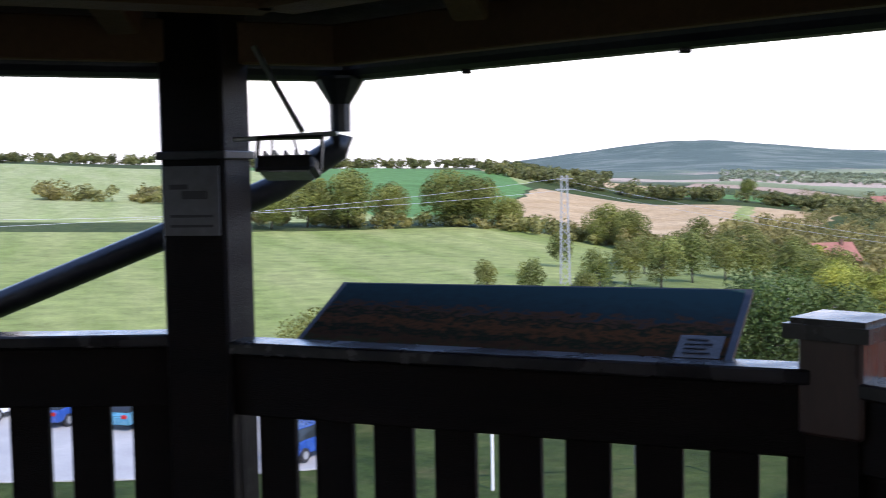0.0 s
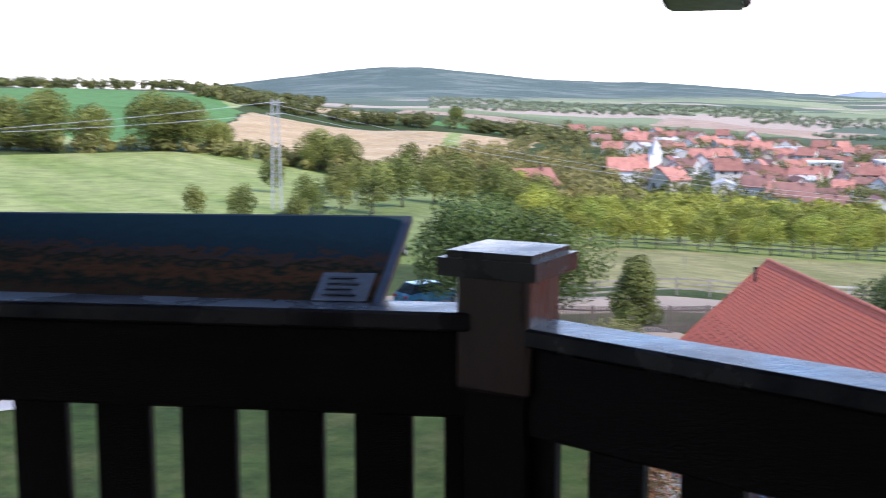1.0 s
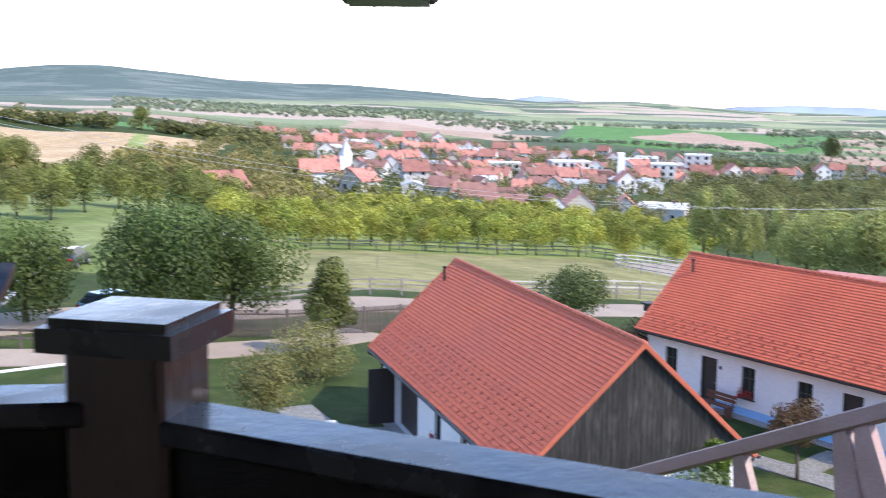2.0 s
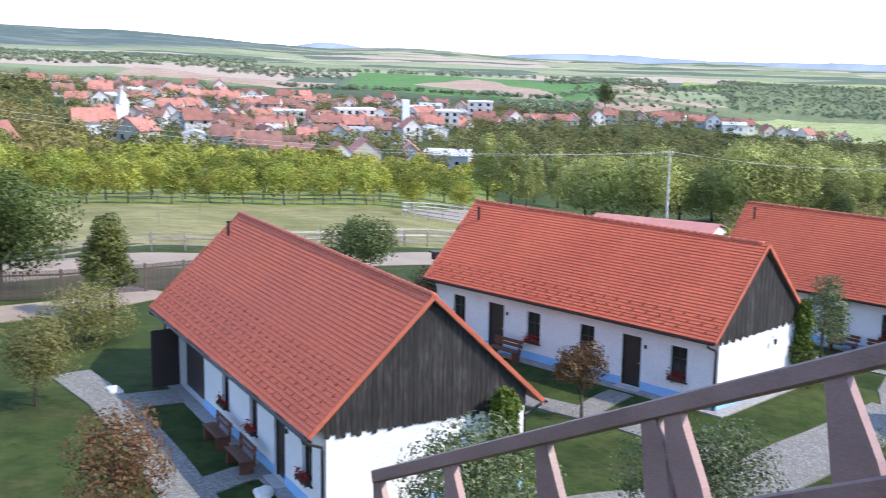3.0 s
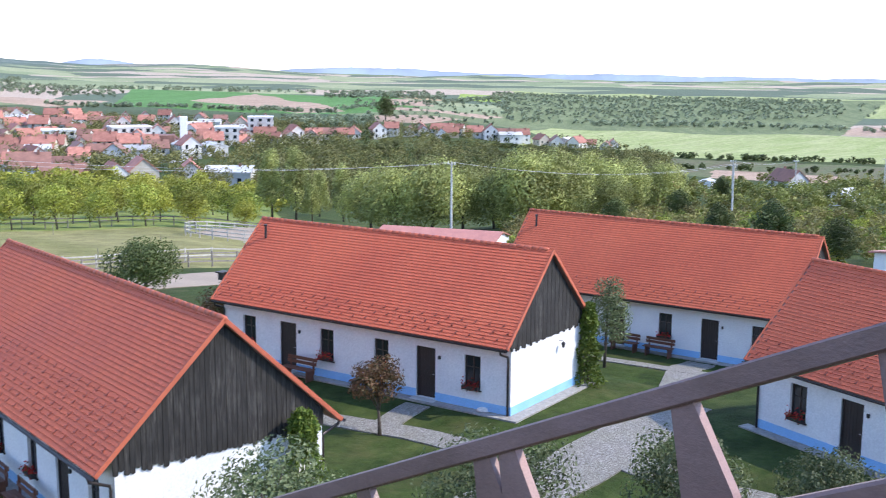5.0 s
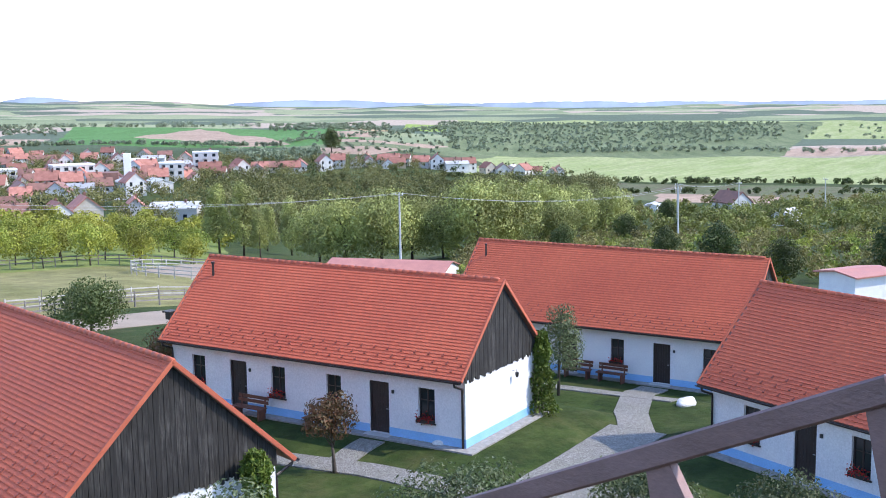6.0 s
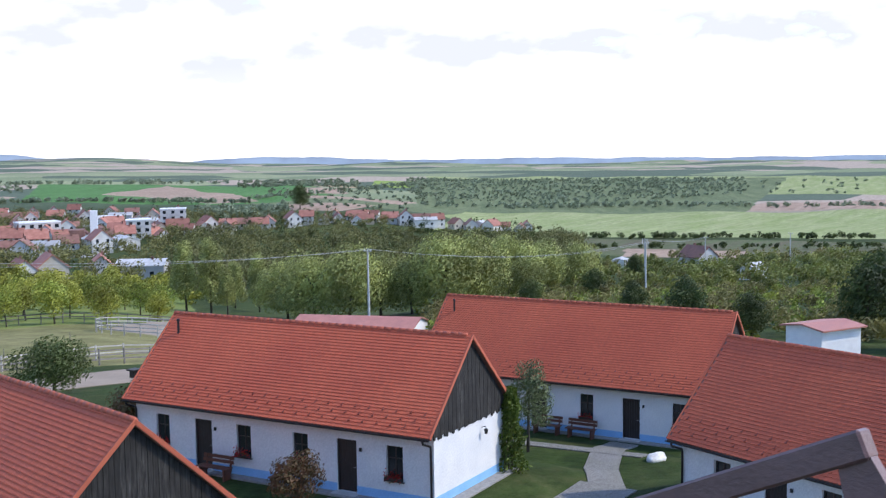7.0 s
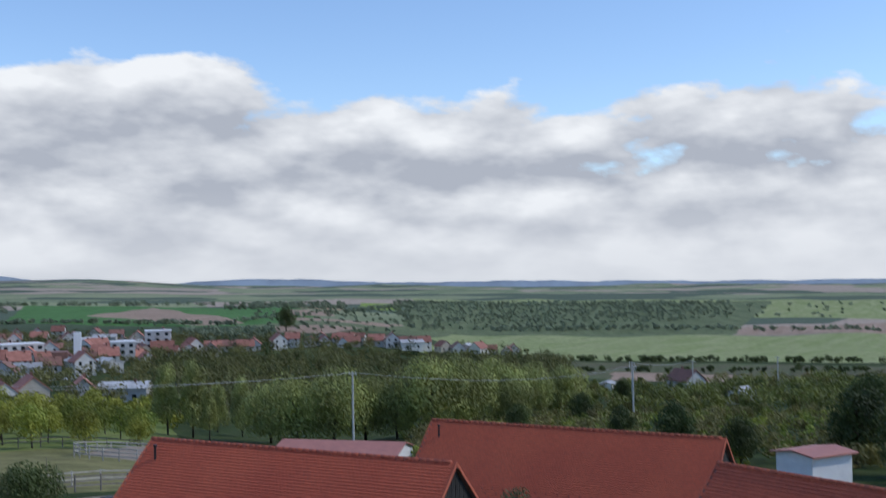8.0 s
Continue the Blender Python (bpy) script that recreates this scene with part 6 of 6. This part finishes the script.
# ---- sheds and huts ----
def shed(x, y, turn, w, d, h, roof_m, wall_m, label, rise=0.8):
    t = thing("shed", label, "shed", pose(x, y, ground_z(x, y), 0, 0, turn), "sheds")
    bm = bmesh.new()
    prism(bm, [(-d / 2, -2), (d / 2, -2), (d / 2, h), (0, h + rise), (-d / 2, h)], (0, 1, 0), (0, 0, 1), (1, 0, 0), -w / 2, w / 2)
    part("wall", bm, wall_m, t)
    bm = bmesh.new()
    k = rise / (d / 2)
    prism(bm, [(-d / 2 - .4, h - .4 * k), (0, h + rise), (d / 2 + .4, h - .4 * k), (d / 2 + .4, h - .4 * k + .12), (0, h + rise + .12), (-d / 2 - .4, h - .4 * k + .12)], (0, 1, 0), (0, 0, 1), (1, 0, 0), -w / 2 - .3, w / 2 + .3)
    part("roof", bm, roof_m, t)
    part("door", boxed(((-0.5, -d / 2 - 0.04, 0), (0.5, -d / 2 + 0.02, 2.0))), M_DOOR, t)
    part("window", boxed(((w * 0.25, -d / 2 - 0.04, 0.9), (w * 0.25 + 0.9, -d / 2 + 0.02, 1.7))), M_GLASS, t)


shed(108, 84, -72, 15, 7, 1.7, M_PINK, M_WHITE, "low stable with faded pink metal roof", 0.9)
shed(264, 85, -20, 5, 4.5, 2.3, M_VROOFG, M_WHITE, "small white garden hut with pale grey roof", 1.6)
shed(332, 150, 15, 7, 4, 2.3, M_VROOFG, M_WHITE, "low white garden shed with pale roof", 0.6)
shed(90, 24.6, 152, 4.3, 3.6, 2.4, M_PINK, M_WHITE, "small white hut with flat pink roof", 0.25)
t = thing("bird_house", "small dark bird house on a tall stake", "bird house", pose(37.5, 43.5, ground_z(37.5, 43.5)))
part("stake", tubed([(0, 0, -0.3), (0, 0, 3.4)], 0.05, 6), M_DOOR, t)
part("box", boxed(((-0.18, -0.16, 3.4), (0.18, 0.16, 3.75)), bevel=0.01), M_DOOR, t)
part("roof", boxed(((-0.28, -0.26, 3.75), (0.28, 0.26, 3.82)), bevel=0.01), M_DOOR, t)


# ---- pylon, poles and wires ----
def pylon(x, y, h):
    z = ground_z(x, y)
    t = thing("lattice_pylon", "slim galvanised lattice power pylon", "pylon", pose(x, y, z))
    b, tp = 0.55, 0.32
    corner = lambda sx, sy, f: (sx * (b + (tp - b) * f), sy * (b + (tp - b) * f), -0.4 + (h + 0.4) * f)
    for sx, sy in ((-1, -1), (-1, 1), (1, -1), (1, 1)):
        bm = bmesh.new()
        beam(bm, corner(sx, sy, 0), corner(sx, sy, 1), 0.09, 0.09, up=(1, 0, 0))
        part("leg", bm, M_STEEL, t)
    n = 13
    for k in range(n):
        f0, f1 = k / n, (k + 1) / n
        for (p, q) in (((-1, -1), (1, -1)), ((1, -1), (1, 1)), ((1, 1), (-1, 1)), ((-1, 1), (-1, -1))):
            bm = bmesh.new()
            a, c = (p, q) if k % 2 else (q, p)
            beam(bm, corner(*a, f0), corner(*c, f1), 0.045, 0.045, up=(0.3, 0.2, 1))
            part("brace", bm, M_STEEL, t)
    for zz in (h - 0.4, h - 1.6):
        bm = bmesh.new()
        beam(bm, (-1.0, 0, zz), (1.0, 0, zz), 0.1, 0.1)
        part("crossarm", bm, M_STEEL, t)
    return z


def pole(x, y, h):
    t = thing("power_pole", "pale concrete power pole with crossarm", "power pole", pose(x, y, ground_z(x, y)), "power poles")
    part("mast", tubed([(0, 0, -1), (0, 0, h)], [0.20, 0.11], 8), M_CONC, t)
    bm = bmesh.new()
    beam(bm, (-0.2, -0.8, h - 0.3), (0.2, 0.8, h - 0.3), 0.1, 0.1)
    part("crossarm", bm, M_STEEL, t)
    for s in (-0.7, 0, 0.7):
        part("insulator", tubed([(s * 0.25, s, h - 0.25), (s * 0.25, s, h + 0.1)], [0.06, 0.04], 6), M_WHITE, t)


def wire(a, b, sag, r=0.018):
    A, B = Vector(a), Vector(b)
    pts = [A + (B - A) * (k / 14) - Vector((0, 0, sag * 4 * (k / 14) * (1 - k / 14))) for k in range(15)]
    tagged(part("power_line", tubed(pts, r, 5), M_WIRE), "thin sagging power line between poles", "cable", "power lines")


PX, PY = 13.9, 128.0
pz = pylon(PX, PY, 12.7)
POLES = [(121.5, 92.8, 11.0), (262, 112, 10.5), (196, 84, 10.0), (300, 110, 10.0), (330, 95, 10)]
for p in POLES:
    pole(*p)
top = lambda p, s=0.0: (p[0] + s * 0.25, p[1] + s, ground_z(p[0], p[1]) + p[2])
for s, h in ((-0.9, 12.3), (0.9, 11.1)):
    wire((PX + s, PY, pz + h), (-75, 78, 11 + s), 2.0)
    wire((PX + s, PY, pz + h), (121.5, 92.8 + s * 0.8, ground_z(121.5, 92.8) + 10.9), 3.4)
for s in (-0.7, 0.7):
    wire(top(POLES[0], s), top(POLES[2], s), 1.8)
    wire(top(POLES[2], s), top(POLES[1], s), 1.6)
    wire(top(POLES[1], s), top(POLES[3], s), 1.0)


# ---- car park and pitch ----
def car(x, y, turn, paint, label):
    t = thing("car", label, "car", pose(x, y, ground_z(x, y) + 0.06, 0, 0, turn), "parked cars")
    bm = bmesh.new()
    prism(bm, [(-2.1, 0.32), (-2.15, 0.75), (-2.0, 0.92), (-1.1, 0.98), (1.0, 0.95), (1.95, 0.80), (2.12, 0.6), (2.1, 0.32)], (1, 0, 0), (0, 0, 1), (0, 1, 0), -0.86, 0.86)
    bmesh.ops.bevel(bm, geom=list(bm.edges), offset=0.05, segments=2, affect="EDGES")
    part("body", bm, paint, t)
    bm = bmesh.new()
    lo = [bm.verts.new(p) for p in ((-1.95, -0.8, 0.94), (1.05, -0.8, 0.94), (1.05, 0.8, 0.94), (-1.95, 0.8, 0.94))]
    hi = [bm.verts.new(p) for p in ((-1.45, -0.62, 1.44), (0.35, -0.62, 1.46), (0.35, 0.62, 1.46), (-1.45, 0.62, 1.44))]
    bm.faces.new(hi)
    for k in range(4):
        bm.faces.new((lo[k], lo[(k + 1) % 4], hi[(k + 1) % 4], hi[k]))
    bmesh.ops.recalc_face_normals(bm, faces=bm.faces)
    part("cabin_glass", bm, M_GLASS, t)
    part("roof", boxed(((-1.45, -0.63, 1.445), (0.35, 0.63, 1.49)), bevel=0.02), paint, t)
    for sx in (-1.3, 1.32):
        for sy in (-0.84, 0.84):
            w = part("wheel", tubed([(sx, sy - 0.1, 0.32), (sx, sy + 0.1, 0.32)], 0.32, 16), M_METAL, t)
            part("rim", tubed([(sx, sy - 0.11, 0.32), (sx, sy + 0.11, 0.32)], 0.19, 10), M_STEEL, w)
    for sy in (-0.6, 0.6):
        part("headlight", boxed(((2.03, sy - 0.18, 0.60), (2.13, sy + 0.18, 0.74)), bevel=0.02), M_LENS, t)
        part("tail_light", boxed(((-2.17, sy - 0.15, 0.66), (-2.08, sy + 0.15, 0.84)), bevel=0.02), M_FLOWER, t)


P_BLUE = mat("blue_car_paint", (0.02, 0.07, 0.30), (0.03, 0.09, 0.34), 0.25, 1, 20, 0.02, coat=0.8)
P_TEAL = mat("teal_car_paint", (0.05, 0.20, 0.30), (0.07, 0.24, 0.34), 0.25, 1, 20, 0.02, coat=0.8)
P_WHITE = mat("white_car_paint", (0.72, 0.72, 0.72), (0.78, 0.78, 0.78), 0.25, 1, 20, 0.02, coat=0.8)
P_DARK = mat("dark_car_paint", (0.03, 0.03, 0.035), (0.05, 0.05, 0.055), 0.25, 1, 20, 0.02, coat=0.8)
for x, y, tn, p, lb in ((-19.5, 57.0, 70, P_BLUE, "dark blue car parked on asphalt"), (-16.0, 56.5, 75, P_TEAL, "teal hatchback parked on asphalt"), (-20, 43.5, 75, P_WHITE, "white car parked on asphalt"), (-6.5, 50.5, 60, P_BLUE, "bright blue parked car"), (-7.5, 56.5, 65, P_WHITE, "white parked estate car"),
                        (-3.0, 60.0, 65, P_DARK, "dark car parked on asphalt"), (-23.5, 58, 70, P_WHITE, "white car parked on asphalt"), (16.0, 90.0, 60, P_WHITE, "white parked van beside the lane"), (18.4, 87.0, 60, P_DARK, "dark parked car beside the lane"), (16.5, 66, 20, P_TEAL, "blue-grey car behind the trees")):
    car(x, y, tn, p, lb)
goal = thing("football_goal", "white metal football goal on the grass pitch", "goal", pose(2.0, 44.6, ground_z(2, 44.6)))
part("goal_post", tubed([(-0.2, 0, -0.2), (-0.2, 0, 2.44)], 0.06, 8), M_WHITE, goal)
part("goal_post", tubed([(9.6, 0.6, -0.2), (9.6, 0.6, 2.44)], 0.06, 8), M_WHITE, goal)
part("crossbar", tubed([(-0.2, 0, 2.44), (9.6, 0.6, 2.44)], 0.06, 8), M_WHITE, goal)

# ---- single roof tiles of the nearest slope ----
for parent, me, poses in SINGLE_TILES:
    for m in poses:
        piece("roof_tile", me, parent, m)
